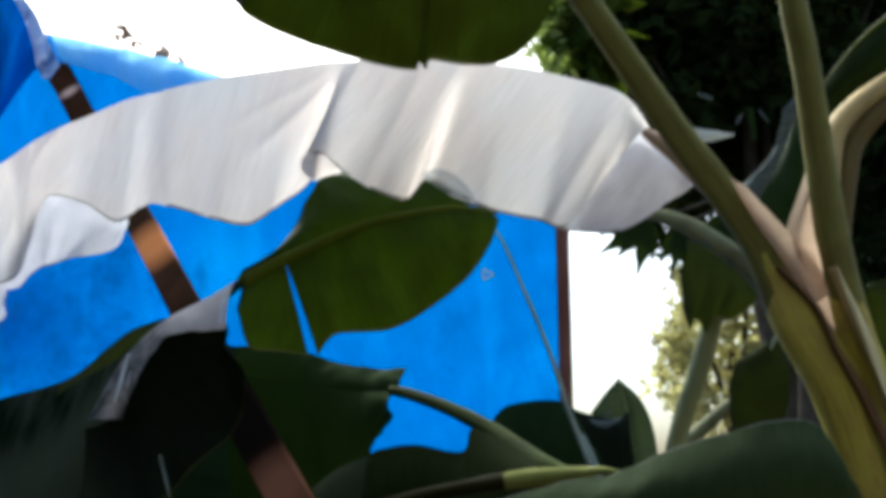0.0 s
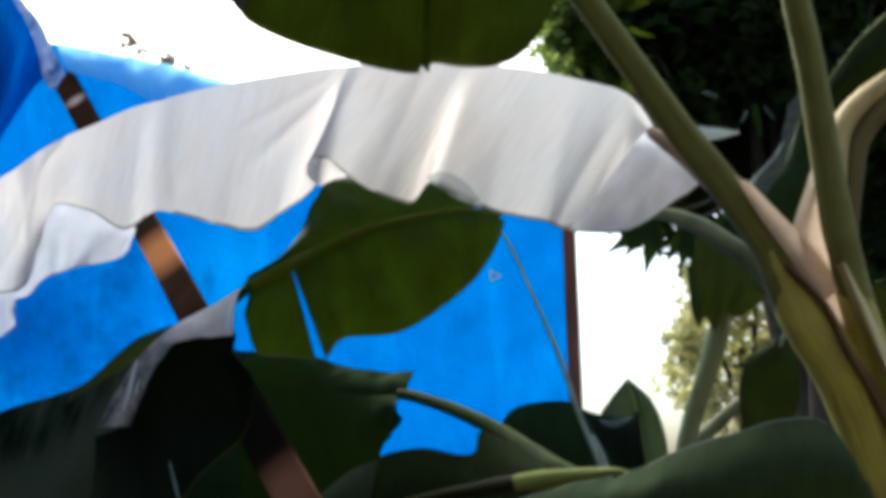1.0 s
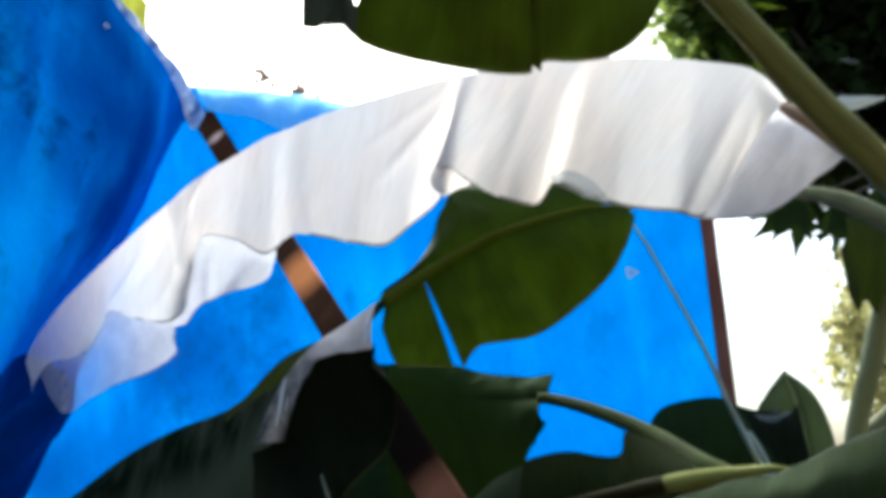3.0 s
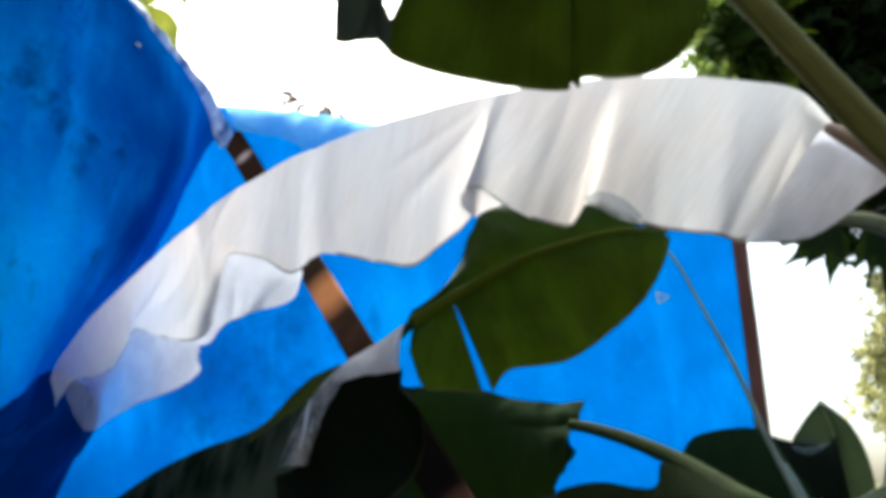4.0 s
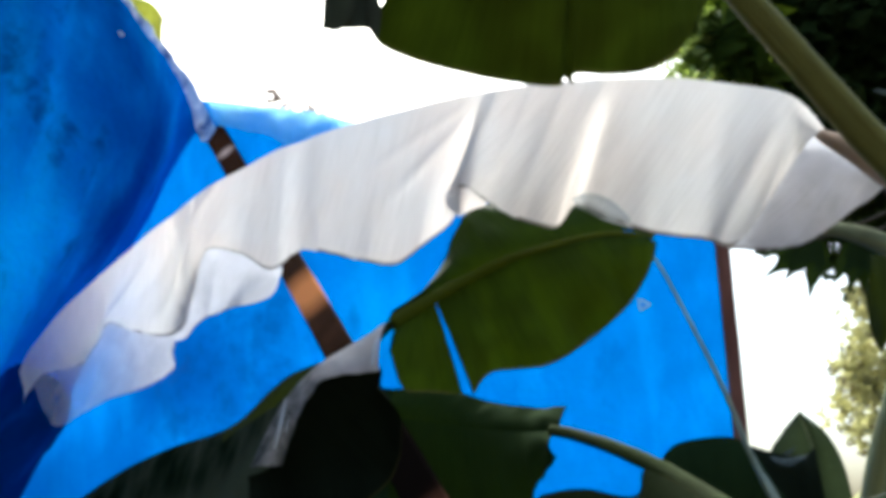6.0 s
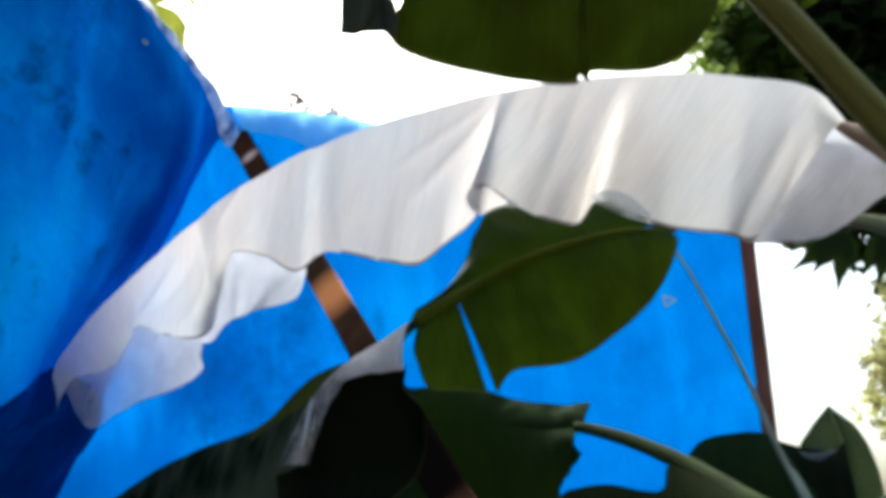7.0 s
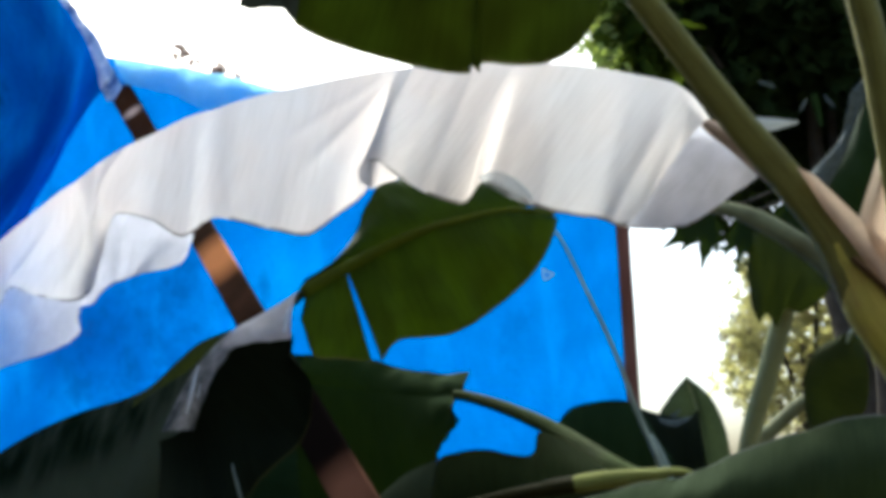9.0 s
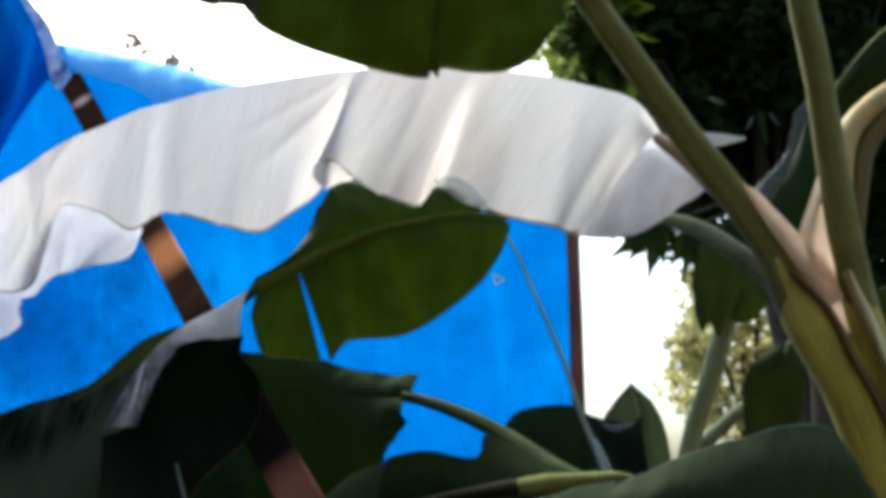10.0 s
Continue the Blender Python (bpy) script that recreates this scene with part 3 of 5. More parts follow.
def foliage(name, clumps, count, size, material, parent, seed, label=""):
    """A crown of many small folded leaves, gathered round clumps (x, y, z, radius)."""
    rng = np.random.default_rng(seed)
    cl = np.asarray(clumps, float)
    weight = cl[:, 3] ** 2
    pick = rng.choice(len(cl), count, p=weight / weight.sum())
    d = rng.normal(size=(count, 3))
    d /= np.linalg.norm(d, axis=1)[:, None]
    rad = rng.random(count) ** 0.45
    at = cl[pick, :3] + d * (rad * cl[pick, 3])[:, None]
    ax = rng.normal(size=(count, 3)) * (1, 1, 0.6) + (0, 0, -0.5)
    ax /= np.linalg.norm(ax, axis=1)[:, None]
    sd = np.cross(ax, rng.normal(size=(count, 3)))
    sd /= np.linalg.norm(sd, axis=1)[:, None]
    up = np.cross(ax, sd)
    ln = size * rng.uniform(0.6, 1.4, count)
    wd = ln * rng.uniform(0.2, 0.34, count)
    a, b = at, at + ax * ln[:, None]
    mid = at + ax * (ln * 0.45)[:, None] - up * (wd * 0.35)[:, None]
    l_, r_ = mid + sd * wd[:, None] + up * (wd * 0.5)[:, None], mid - sd * wd[:, None] + up * (wd * 0.5)[:, None]
    verts = np.stack([a, l_, b, r_, mid], 1).reshape(-1, 3)
    k = np.arange(count) * 5
    faces = np.stack([k, k + 4, k + 1, k + 4, k + 2, k + 1, k, k + 3, k + 4, k + 4, k + 3, k + 2], 1).reshape(-1, 3).tolist()
    uvs = np.tile([(0, 0.2), (0.02, 0.8), (0.05, 0.3), (0.02, 0.8), (0.02, 0.1)], (count, 1))
    return hang(name, mesh_of(name, verts, faces, material, uvs, smooth=False), parent, label)


# ---- ground, and unseen walls and ceiling added to block light ----
bm = bmesh.new()
bmesh.ops.create_grid(bm, x_segments=160, y_segments=160, size=1)
for v in bm.verts:
    x, y = (math.copysign(abs(c) ** 3, c) * 2000 for c in v.co.xy)
    v.co = (x, y, 0.05 * noise.noise((x * 0.7, y * 0.7, 0)) if abs(x) + abs(y) < 60 else 0)
me = bpy.data.meshes.new("ground")
bm.to_mesh(me)
bm.free()
me.materials.append(EARTH)
tagged(new("ground", me), "damp brown earth of a garden", "ground", kind="structure")
# unseen walls, added to hold back and bounce light
wall = thing("unseen_wall_south", (0, -1.6, 0), "plain grey plaster wall, unseen, added to block and bounce light", "wall", kind="structure")
box_between("wall_body", (0, -1.6, 0), (0, -1.6, 3.2), 9.0, 0.18, PLASTER, wall)
wall = thing("unseen_wall_west", (-3.7, 0.3, 0), "plain grey plaster side wall, unseen, added to dim the side sheet", "wall", kind="structure")
box_between("wall_body", (-3.7, 0.3, 0), (-3.7, 0.3, 3.0), 3.8, 0.18, PLASTER, wall, facing=(1, 0, 0))
# unseen ceiling, added to keep sky light off the leaves on the left
box_between("ceiling", (-4.5, -0.25, 2.95), (0.05, -0.25, 2.95), 0.12, 2.8, PLASTER, thing("unseen_ceiling", (0, -0.75, 2.9), "plain ceiling over the viewpoint, unseen, added to block the sky", "ceiling", kind="structure"), facing=(0, -1, 0))

# ---- tarpaulin shelter ----
shelter = thing("tarpaulin_shelter", (-0.8, 4.2, 0), "blue plastic tarpaulin shelter on wooden posts, stained and creased", "shelter")
eaves = [(-3.106, 4.626, 4.496), (-2.416, 4.441, 4.248), (-1.947, 4.242, 4.041), (-1.553, 4.106, 3.872),
     (-1.294, 4.019, 3.745), (-0.537, 3.802, 3.428), (0.044, 3.644, 3.195), (0.536, 3.554, 3.008)]
upper_row = [(-3.327, 4.841, 3.792), (-2.539, 4.633, 3.617), (-1.947, 4.414, 3.480), (-1.553, 4.258, 3.375),
     (-1.187, 4.110, 3.277), (-0.530, 3.858, 3.074), (0.044, 3.706, 2.923), (0.541, 3.606, 2.772)]
middle_row = [(-3.806, 5.153, 2.772), (-3.192, 5.056, 2.748), (-2.489, 4.793, 2.753), (-1.724, 4.503, 2.677),
     (-1.107, 4.241, 2.609), (-0.524, 3.978, 2.511), (0.044, 3.812, 2.440), (0.549, 3.703, 2.386)]
lower_row = [(-4.440, 5.558, 1.791), (-3.806, 5.455, 1.786), (-2.896, 5.126, 1.836), (-1.906, 4.799, 1.878),
     (-1.173, 4.484, 1.883), (-0.465, 4.158, 1.856), (0.070, 3.974, 1.840), (0.575, 3.852, 1.829)]
ground_row = [(-4.628, 6.270, -0.540), (-3.990, 6.154, -0.502), (-2.896, 5.806, -0.389), (-1.906, 5.458, -0.275),
     (-1.173, 5.109, -0.162), (-0.461, 4.703, -0.030), (0.123, 4.471, 0.046), (0.615, 4.354, 0.084)]
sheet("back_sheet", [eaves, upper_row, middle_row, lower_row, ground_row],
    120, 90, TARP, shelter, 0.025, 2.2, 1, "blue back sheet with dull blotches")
sheet("hem", [
    [(-2.403, 4.395, 4.227), (-1.926, 4.195, 4.024), (-1.536, 4.059, 3.856), (-1.273, 3.972, 3.729),
     (-0.530, 3.755, 3.413), (0.044, 3.595, 3.181), (0.530, 3.515, 3.000)],
    [(-2.366, 4.413, 4.100), (-1.935, 4.207, 3.916), (-1.593, 4.068, 3.755), (-1.274, 3.988, 3.607),
     (-0.528, 3.760, 3.327), (0.043, 3.597, 3.108), (0.530, 3.514, 2.934)],
    [(-2.340, 4.448, 4.054), (-1.926, 4.250, 3.845), (-1.660, 4.126, 3.669), (-1.310, 4.033, 3.528),
     (-0.530, 3.795, 3.281), (0.044, 3.634, 3.056), (0.533, 3.552, 2.879)]],
    90, 10, TARP_HEM, shelter, 0.02, 6.0, 5, "pale blue folded hem, coloured as sunlit")
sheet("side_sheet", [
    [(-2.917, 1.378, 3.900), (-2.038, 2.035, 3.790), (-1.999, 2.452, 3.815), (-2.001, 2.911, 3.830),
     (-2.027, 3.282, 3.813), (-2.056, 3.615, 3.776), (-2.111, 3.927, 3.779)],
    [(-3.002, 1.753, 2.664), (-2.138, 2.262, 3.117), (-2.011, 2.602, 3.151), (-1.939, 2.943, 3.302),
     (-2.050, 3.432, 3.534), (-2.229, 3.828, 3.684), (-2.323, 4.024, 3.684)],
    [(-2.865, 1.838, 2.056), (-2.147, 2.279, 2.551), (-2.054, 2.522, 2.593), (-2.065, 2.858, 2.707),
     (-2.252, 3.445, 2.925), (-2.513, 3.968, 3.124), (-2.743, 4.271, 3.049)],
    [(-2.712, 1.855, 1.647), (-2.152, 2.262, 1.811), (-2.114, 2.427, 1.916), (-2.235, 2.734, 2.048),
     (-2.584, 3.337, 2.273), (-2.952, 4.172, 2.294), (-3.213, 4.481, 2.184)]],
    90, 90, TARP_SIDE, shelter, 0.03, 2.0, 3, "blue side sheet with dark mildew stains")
# shaded underfold of the side sheet, made as a separate navy sheet
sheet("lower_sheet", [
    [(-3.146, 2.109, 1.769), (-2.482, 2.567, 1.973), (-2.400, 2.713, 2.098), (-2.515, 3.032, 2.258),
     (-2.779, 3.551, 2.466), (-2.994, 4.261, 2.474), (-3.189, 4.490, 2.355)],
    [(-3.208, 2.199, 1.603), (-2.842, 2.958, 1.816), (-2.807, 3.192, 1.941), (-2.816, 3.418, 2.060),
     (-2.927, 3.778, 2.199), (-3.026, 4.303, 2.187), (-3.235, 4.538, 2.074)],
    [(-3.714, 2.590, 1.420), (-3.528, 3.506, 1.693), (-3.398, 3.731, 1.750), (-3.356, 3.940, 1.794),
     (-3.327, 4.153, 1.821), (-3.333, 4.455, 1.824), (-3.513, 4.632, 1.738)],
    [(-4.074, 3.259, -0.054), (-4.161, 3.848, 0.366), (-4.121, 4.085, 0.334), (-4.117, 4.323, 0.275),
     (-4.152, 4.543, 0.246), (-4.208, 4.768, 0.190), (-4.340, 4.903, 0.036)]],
    80, 40, TARP_NAVY, shelter, 0.02, 2.0, 4, "lower sheet coloured navy for the shaded underfold")
sheet("hem", [
    [(-1.943, 2.572, 3.774), (-1.962, 2.801, 3.774), (-1.971, 3.001, 3.770), (-1.983, 3.212, 3.779), (-1.996, 3.441, 3.771), (-2.014, 3.649, 3.740), (-2.022, 3.808, 3.684), (-2.076, 3.862, 3.626)],
    [(-1.920, 2.525, 3.734), (-1.942, 2.751, 3.735), (-1.957, 2.948, 3.732), (-1.975, 3.153, 3.743), (-1.994, 3.380, 3.734), (-2.020, 3.585, 3.700), (-2.043, 3.736, 3.645), (-2.068, 3.804, 3.592)],
    [(-1.922, 2.511, 3.722), (-1.946, 2.735, 3.724), (-1.966, 2.929, 3.720), (-1.989, 3.130, 3.733), (-2.013, 3.356, 3.722), (-2.048, 3.560, 3.684), (-2.085, 3.703, 3.628), (-2.080, 3.784, 3.579)]],
    60, 8, TARP_GREY, shelter, 0.02, 11.0, 8, "faded grey-blue hem")
for a, b in (((0.186, 3.680, 2.528), (0.239, 3.688, 2.503)), ((0.239, 3.688, 2.503), (0.191, 3.696, 2.477)), ((0.191, 3.696, 2.477), (0.186, 3.680, 2.528))):
    tube("white_mark", [a, b], [0.006], CHALK, shelter, 6, 6, flat=0.3)
# bright hole in the side sheet, its light shown as a white blob
tube("white_mark", [(-1.953, 2.754, 3.574), (-1.950, 2.778, 3.568)], [0.012], CHALK, shelter, 6, 8, flat=0.3)
box_between("plank", (-2.446, 4.554, 4.116), (0.776, 0.945, -0.030), 0.115, 0.04, PLANK, shelter, "dark brown leaning plank, darker at the top, sun and shade painted on", flare=0.32)
box_between("post", (0.540, 3.458, 2.981), (0.598, 4.240, 0.012), 0.058, 0.05, POST, shelter, "red-brown wooden post")

# ---- the large banana plant ----
plant = thing("banana_plant", (0.872, 1.831, 0.0), "large banana plant with broad leaves, one white and waxy below", "banana plant")
tube("pseudostem", [(0.772, 1.512, 1.735), (0.812, 1.550, 1.622), (0.850, 1.593, 1.422), (0.870, 1.658, 1.138),
     (0.872, 1.831, 0.471), (0.872, 1.831, -0.030)], [0.038, 0.080, 0.10, 0.11, 0.13], STEM, plant, 40, 20, label="olive green layered stem")
tube("petiole", [(0.119, 1.173, 2.520), (0.185, 1.227, 2.445), (0.256, 1.274, 2.360), (0.339, 1.317, 2.253),
     (0.426, 1.362, 2.142), (0.507, 1.393, 2.041), (0.578, 1.414, 1.939), (0.633, 1.441, 1.814),
     (0.687, 1.458, 1.724), (0.718, 1.479, 1.656), (0.748, 1.506, 1.569), (0.777, 1.538, 1.462),
     (0.827, 1.651, 1.094)],
     [0.024, 0.025, 0.025, 0.026, 0.028, 0.030, 0.033, 0.042, 0.045, 0.044, 0.042, 0.046, 0.06], OLIVE_STALK, plant, 60, 18, 0.25, "thick olive green leaf stalk", turn=60)
tube("stalk_base", [(0.583, 1.415, 1.927), (0.610, 1.428, 1.868), (0.632, 1.439, 1.813), (0.686, 1.456, 1.724),
     (0.717, 1.477, 1.656), (0.747, 1.504, 1.569), (0.776, 1.536, 1.462), (0.826, 1.649, 1.095)],
     [0.028, 0.034, 0.0430, 0.0465, 0.0455, 0.0435, 0.0475, 0.062], STEM, plant, 50, 18, 0.15, "yellowish tan clasping stalk base", turn=60)
tube("petiole", [(0.544, 1.107, 2.531), (0.571, 1.163, 2.418), (0.601, 1.213, 2.319), (0.635, 1.268, 2.208),
     (0.668, 1.333, 2.065), (0.696, 1.386, 1.925), (0.726, 1.431, 1.811), (0.772, 1.480, 1.687),
     (0.828, 1.538, 1.531)],
     [0.020, 0.021, 0.023, 0.024, 0.026, 0.031, 0.036, 0.038, 0.04], OLIVE_STALK, plant, 50, 18, 0.25, "olive green leaf stalk", turn=200)
tube("stalk_base", [(0.706, 1.403, 1.877), (0.724, 1.429, 1.811), (0.770, 1.477, 1.686), (0.827, 1.535, 1.531)], [0.027, 0.0362, 0.0395, 0.0415], STEM, plant, 30, 18, 0.15, "yellowish tan clasping stalk base", turn=200)
tube("petiole", [(1.046, 1.524, 2.398), (0.952, 1.522, 2.337), (0.859, 1.520, 2.273), (0.802, 1.520, 2.207),
     (0.770, 1.506, 2.115), (0.744, 1.498, 2.005), (0.738, 1.507, 1.872)],
     [0.026, 0.026, 0.027, 0.028, 0.028, 0.03, 0.03], TAN_SHEATH, plant, 40, 16, 0.3, "tan curved leaf stalk", turn=150)
# brown inner side of the stalk, with its shade put into the colour
tube("stalk_edge", [(1.060, 1.518, 2.366), (0.968, 1.517, 2.312), (0.884, 1.516, 2.246), (0.829, 1.515, 2.178),
     (0.797, 1.502, 2.095), (0.768, 1.494, 1.995), (0.758, 1.503, 1.872)], [0.016, 0.018, 0.020, 0.021, 0.021, 0.020, 0.018], BROWN_EDGE, plant, 40, 12, label="brown inner edge of the leaf stalk, its shade coloured in")
sheet("leaf_sheath", [
    [(0.510, 1.349, 2.048), (0.555, 1.372, 1.973), (0.601, 1.383, 1.901), (0.651, 1.398, 1.819)],
    [(0.521, 1.347, 2.037), (0.570, 1.368, 1.968), (0.616, 1.377, 1.903), (0.659, 1.395, 1.829)],
    [(0.541, 1.363, 2.036), (0.606, 1.383, 1.970), (0.653, 1.389, 1.917), (0.686, 1.400, 1.845)]], 30, 10, PAPER, plant, 0.003, 9, 2, "pale papery sheath edge")
sheet("leaf_sheath", [
    [(0.656, 1.362, 2.072), (0.641, 1.376, 2.028), (0.621, 1.395, 1.965), (0.614, 1.399, 1.918),
     (0.643, 1.413, 1.854), (0.673, 1.426, 1.795)],
    [(0.652, 1.342, 2.053), (0.648, 1.358, 2.000), (0.640, 1.368, 1.951), (0.638, 1.378, 1.901),
     (0.654, 1.395, 1.844), (0.671, 1.408, 1.786)],
    [(0.667, 1.359, 2.049), (0.679, 1.375, 1.996), (0.687, 1.390, 1.947), (0.691, 1.395, 1.896),
     (0.694, 1.408, 1.837), (0.696, 1.421, 1.779)]], 40, 14, PAPER, plant, 0.004, 9, 4, "pinkish cream leaf sheath")
sheet("leaf_sheath", [
    [(0.676, 1.388, 1.884), (0.711, 1.405, 1.796), (0.746, 1.421, 1.709), (0.779, 1.440, 1.614),
     (0.832, 1.469, 1.483)],
    [(0.680, 1.357, 1.885), (0.711, 1.374, 1.794), (0.741, 1.391, 1.704), (0.774, 1.409, 1.611),
     (0.830, 1.448, 1.483)],
    [(0.708, 1.388, 1.884), (0.736, 1.394, 1.798), (0.768, 1.411, 1.707), (0.798, 1.430, 1.613),
     (0.852, 1.469, 1.483)]], 40, 10, GREY_SHEATH, plant, 0.004, 9, 6, "grey-green sheath")
sheet("leaf_sheath", [
    [(0.592, 1.398, 1.888), (0.647, 1.394, 1.815), (0.680, 1.402, 1.735), (0.719, 1.423, 1.668),
     (0.762, 1.451, 1.576), (0.793, 1.480, 1.482)],
    [(0.592, 1.377, 1.887), (0.651, 1.383, 1.816), (0.684, 1.392, 1.735), (0.723, 1.412, 1.670),
     (0.766, 1.440, 1.579), (0.799, 1.468, 1.486)],
    [(0.606, 1.395, 1.896), (0.663, 1.397, 1.823), (0.702, 1.411, 1.742), (0.744, 1.431, 1.677),
     (0.787, 1.459, 1.584), (0.822, 1.488, 1.490)]], 40, 10, BROWN_STALK, plant, 0.004, 9, 7, "dry brown sheath strip")

white_rib = [(0.432, 1.552, 2.240), (0.397, 1.536, 2.289), (0.360, 1.546, 2.326), (0.288, 1.576, 2.366),
     (0.195, 1.605, 2.408), (0.110, 1.637, 2.439), (0.066, 1.654, 2.453), (0.021, 1.675, 2.469),
     (-0.048, 1.701, 2.487), (-0.114, 1.732, 2.505), (-0.176, 1.763, 2.522), (-0.203, 1.777, 2.528),
     (-0.230, 1.795, 2.537), (-0.257, 1.809, 2.544), (-0.321, 1.837, 2.555), (-0.484, 1.919, 2.578),
     (-0.610, 1.995, 2.602), (-0.760, 2.075, 2.614), (-0.831, 2.116, 2.618), (-0.928, 2.157, 2.618),
     (-1.049, 2.215, 2.601), (-1.169, 2.264, 2.578), (-1.267, 2.312, 2.556)]
white_rib += [(-1.310, 2.267, 2.477), (-1.376, 2.286, 2.447), (-1.472, 2.309, 2.386), (-1.565, 2.340, 2.334),
     (-1.645, 2.363, 2.283), (-1.742, 2.396, 2.224), (-1.825, 2.425, 2.153), (-1.890, 2.454, 2.095),
     (-1.923, 2.476, 2.043)]
white_margin = [(0.404, 1.547, 2.220), (0.331, 1.525, 2.122), (0.247, 1.545, 2.021), (0.195, 1.599, 2.051),
     (0.106, 1.640, 2.086), (0.027, 1.702, 2.148), (-0.037, 1.760, 2.207), (-0.081, 1.708, 2.137),
     (-0.163, 1.767, 2.184), (-0.244, 1.828, 2.258), (-0.294, 1.845, 2.307), (-0.342, 1.864, 2.313),
     (-0.356, 1.911, 2.295), (-0.341, 1.957, 2.283), (-0.395, 1.915, 2.208), (-0.491, 1.948, 2.160),
     (-0.601, 2.000, 2.194), (-0.743, 2.080, 2.256), (-0.824, 2.139, 2.282), (-0.920, 2.166, 2.243),
     (-1.054, 2.250, 2.328), (-1.204, 2.316, 2.371), (-1.240, 2.333, 2.250)]
white_margin += [(-1.267, 2.344, 2.140), (-1.364, 2.402, 2.123), (-1.489, 2.423, 2.153), (-1.577, 2.425, 2.182),
     (-1.605, 2.419, 2.121), (-1.670, 2.464, 2.068), (-1.760, 2.493, 2.049), (-1.830, 2.477, 2.030),
     (-1.887, 2.483, 1.957)]
far_rib = [(-0.925, 2.287, 2.331), (-0.946, 2.299, 2.325), (-0.971, 2.294, 2.302), (-1.087, 2.322, 2.368),
     (-1.218, 2.359, 2.406), (-1.310, 2.414, 2.350), (-1.356, 2.455, 2.207), (-1.426, 2.476, 2.169),
     (-1.534, 2.477, 2.195), (-1.625, 2.482, 2.221), (-1.689, 2.490, 2.160), (-1.776, 2.538, 2.101),
     (-1.856, 2.561, 2.086), (-1.944, 2.569, 2.071), (-1.997, 2.580, 2.072)]
far_margin = [(-0.935, 2.299, 2.325), (-0.949, 2.316, 2.306), (-1.001, 2.369, 2.225), (-1.170, 2.427, 2.209),
     (-1.235, 2.462, 2.201), (-1.291, 2.495, 2.194), (-1.400, 2.524, 2.110), (-1.414, 2.566, 2.050),
     (-1.514, 2.585, 1.998), (-1.652, 2.593, 1.959), (-1.743, 2.609, 1.923), (-1.853, 2.635, 1.878),
     (-1.916, 2.623, 1.937), (-1.955, 2.599, 2.013), (-2.010, 2.622, 1.948)]
white_folds = [(0.400, 0.30, 0.402, 1.0, 0.009, 0.022, 1.6), (0.425, 0.12, 0.480, 0.52, 0.006, 0.050, 2.2), (0.440, 0.08, 0.500, 0.34, 0.003, 0.035, 2.0),
     (0.687, 0.10, 0.776, 0.80, 0.009, 0.055, 2.0), (0.795, 0.30, 0.853, 1.0, 0.010, 0.030, 2.5), (0.735, 0.10, 0.800, 0.60, -0.006, 0.040, 1.0),
     (0.600, 0.20, 0.605, 0.95, 0.007, 0.045, 2.0), (0.545, 0.10, 0.550, 0.90, 0.005, 0.060, 1.5), (0.195, 0.05, 0.200, 0.9, 0.0015, 0.060, 1.4),
     (0.105, 0.08, 0.110, 0.9, 0.001, 0.050, 1.5), (0.060, 0.30, 0.085, 1.0, 0.004, 0.030, 1.8), (0.255, 0.05, 0.262, 0.7, 0.003, 0.020, 1.2), (0.290, 0.05, 0.297, 0.8, 0.003, 0.020, 1.2)]
white = leaf(plant, [
    dict(rib=white_rib,
         edge=white_margin,
         belly=0.0, ruffle=0.008, nu=360, nv=34, seed=1, folds=white_folds),
    dict(rib=[(-0.321, 1.891, 2.257), (-0.321, 1.885, 2.278), (-0.321, 1.879, 2.297), (-0.319, 1.875, 2.311),
     (-0.310, 1.862, 2.317)], edge=[(-0.315, 1.855, 2.239), (-0.340, 1.838, 2.260), (-0.345, 1.831, 2.283), (-0.330, 1.826, 2.301),
     (-0.307, 1.833, 2.312)], belly=0.006, ruffle=0.0, nu=24, nv=8, seed=15),
    dict(rib=[(-0.329, 1.879, 2.331), (-0.289, 1.883, 2.320), (-0.250, 1.873, 2.282)], edge=[(-0.326, 1.911, 2.261), (-0.293, 1.907, 2.275), (-0.255, 1.895, 2.279)], belly=0.003, ruffle=0.0, nu=20, nv=10, seed=16),
    # hidden second layer, added to dim the light through the tip
    dict(rib=[(0.554, 1.651, 2.187), (0.502, 1.640, 2.223), (0.450, 1.622, 2.249), (0.413, 1.618, 2.263),
     (0.376, 1.620, 2.254)], edge=[(0.577, 1.741, 2.204), (0.514, 1.744, 2.156), (0.425, 1.751, 2.099), (0.340, 1.744, 2.085), (0.257, 1.738, 2.106)], belly=-0.02, ruffle=0.01, nu=40, nv=12, seed=14)],
    WAX, "arching banana leaf, white and waxy below, torn at the margin")
leaf(white, [dict(rib=[(0.551, 1.613, 2.176), (0.506, 1.595, 2.200), (0.455, 1.577, 2.226), (0.425, 1.570, 2.246),
     (0.392, 1.566, 2.294), (0.365, 1.571, 2.330)],
         edge=[(0.571, 1.687, 2.178), (0.502, 1.691, 2.127), (0.409, 1.688, 2.068), (0.327, 1.682, 2.052), (0.248, 1.689, 2.064), (0.221, 1.710, 2.103)],
         belly=-0.01, ruffle=0.02, nu=60, nv=22, seed=2)],
    WAX_COOL, "bluish white far half of the tip", name="leaf_tip")
leaf(white, [dict(rib=far_rib,
         edge=far_margin,
         belly=-0.01, ruffle=0.02, nu=140, nv=22, seed=2)],
    WAX_COOL, "bluish white far half of the blade, seen past the torn margin", name="leaf_half")
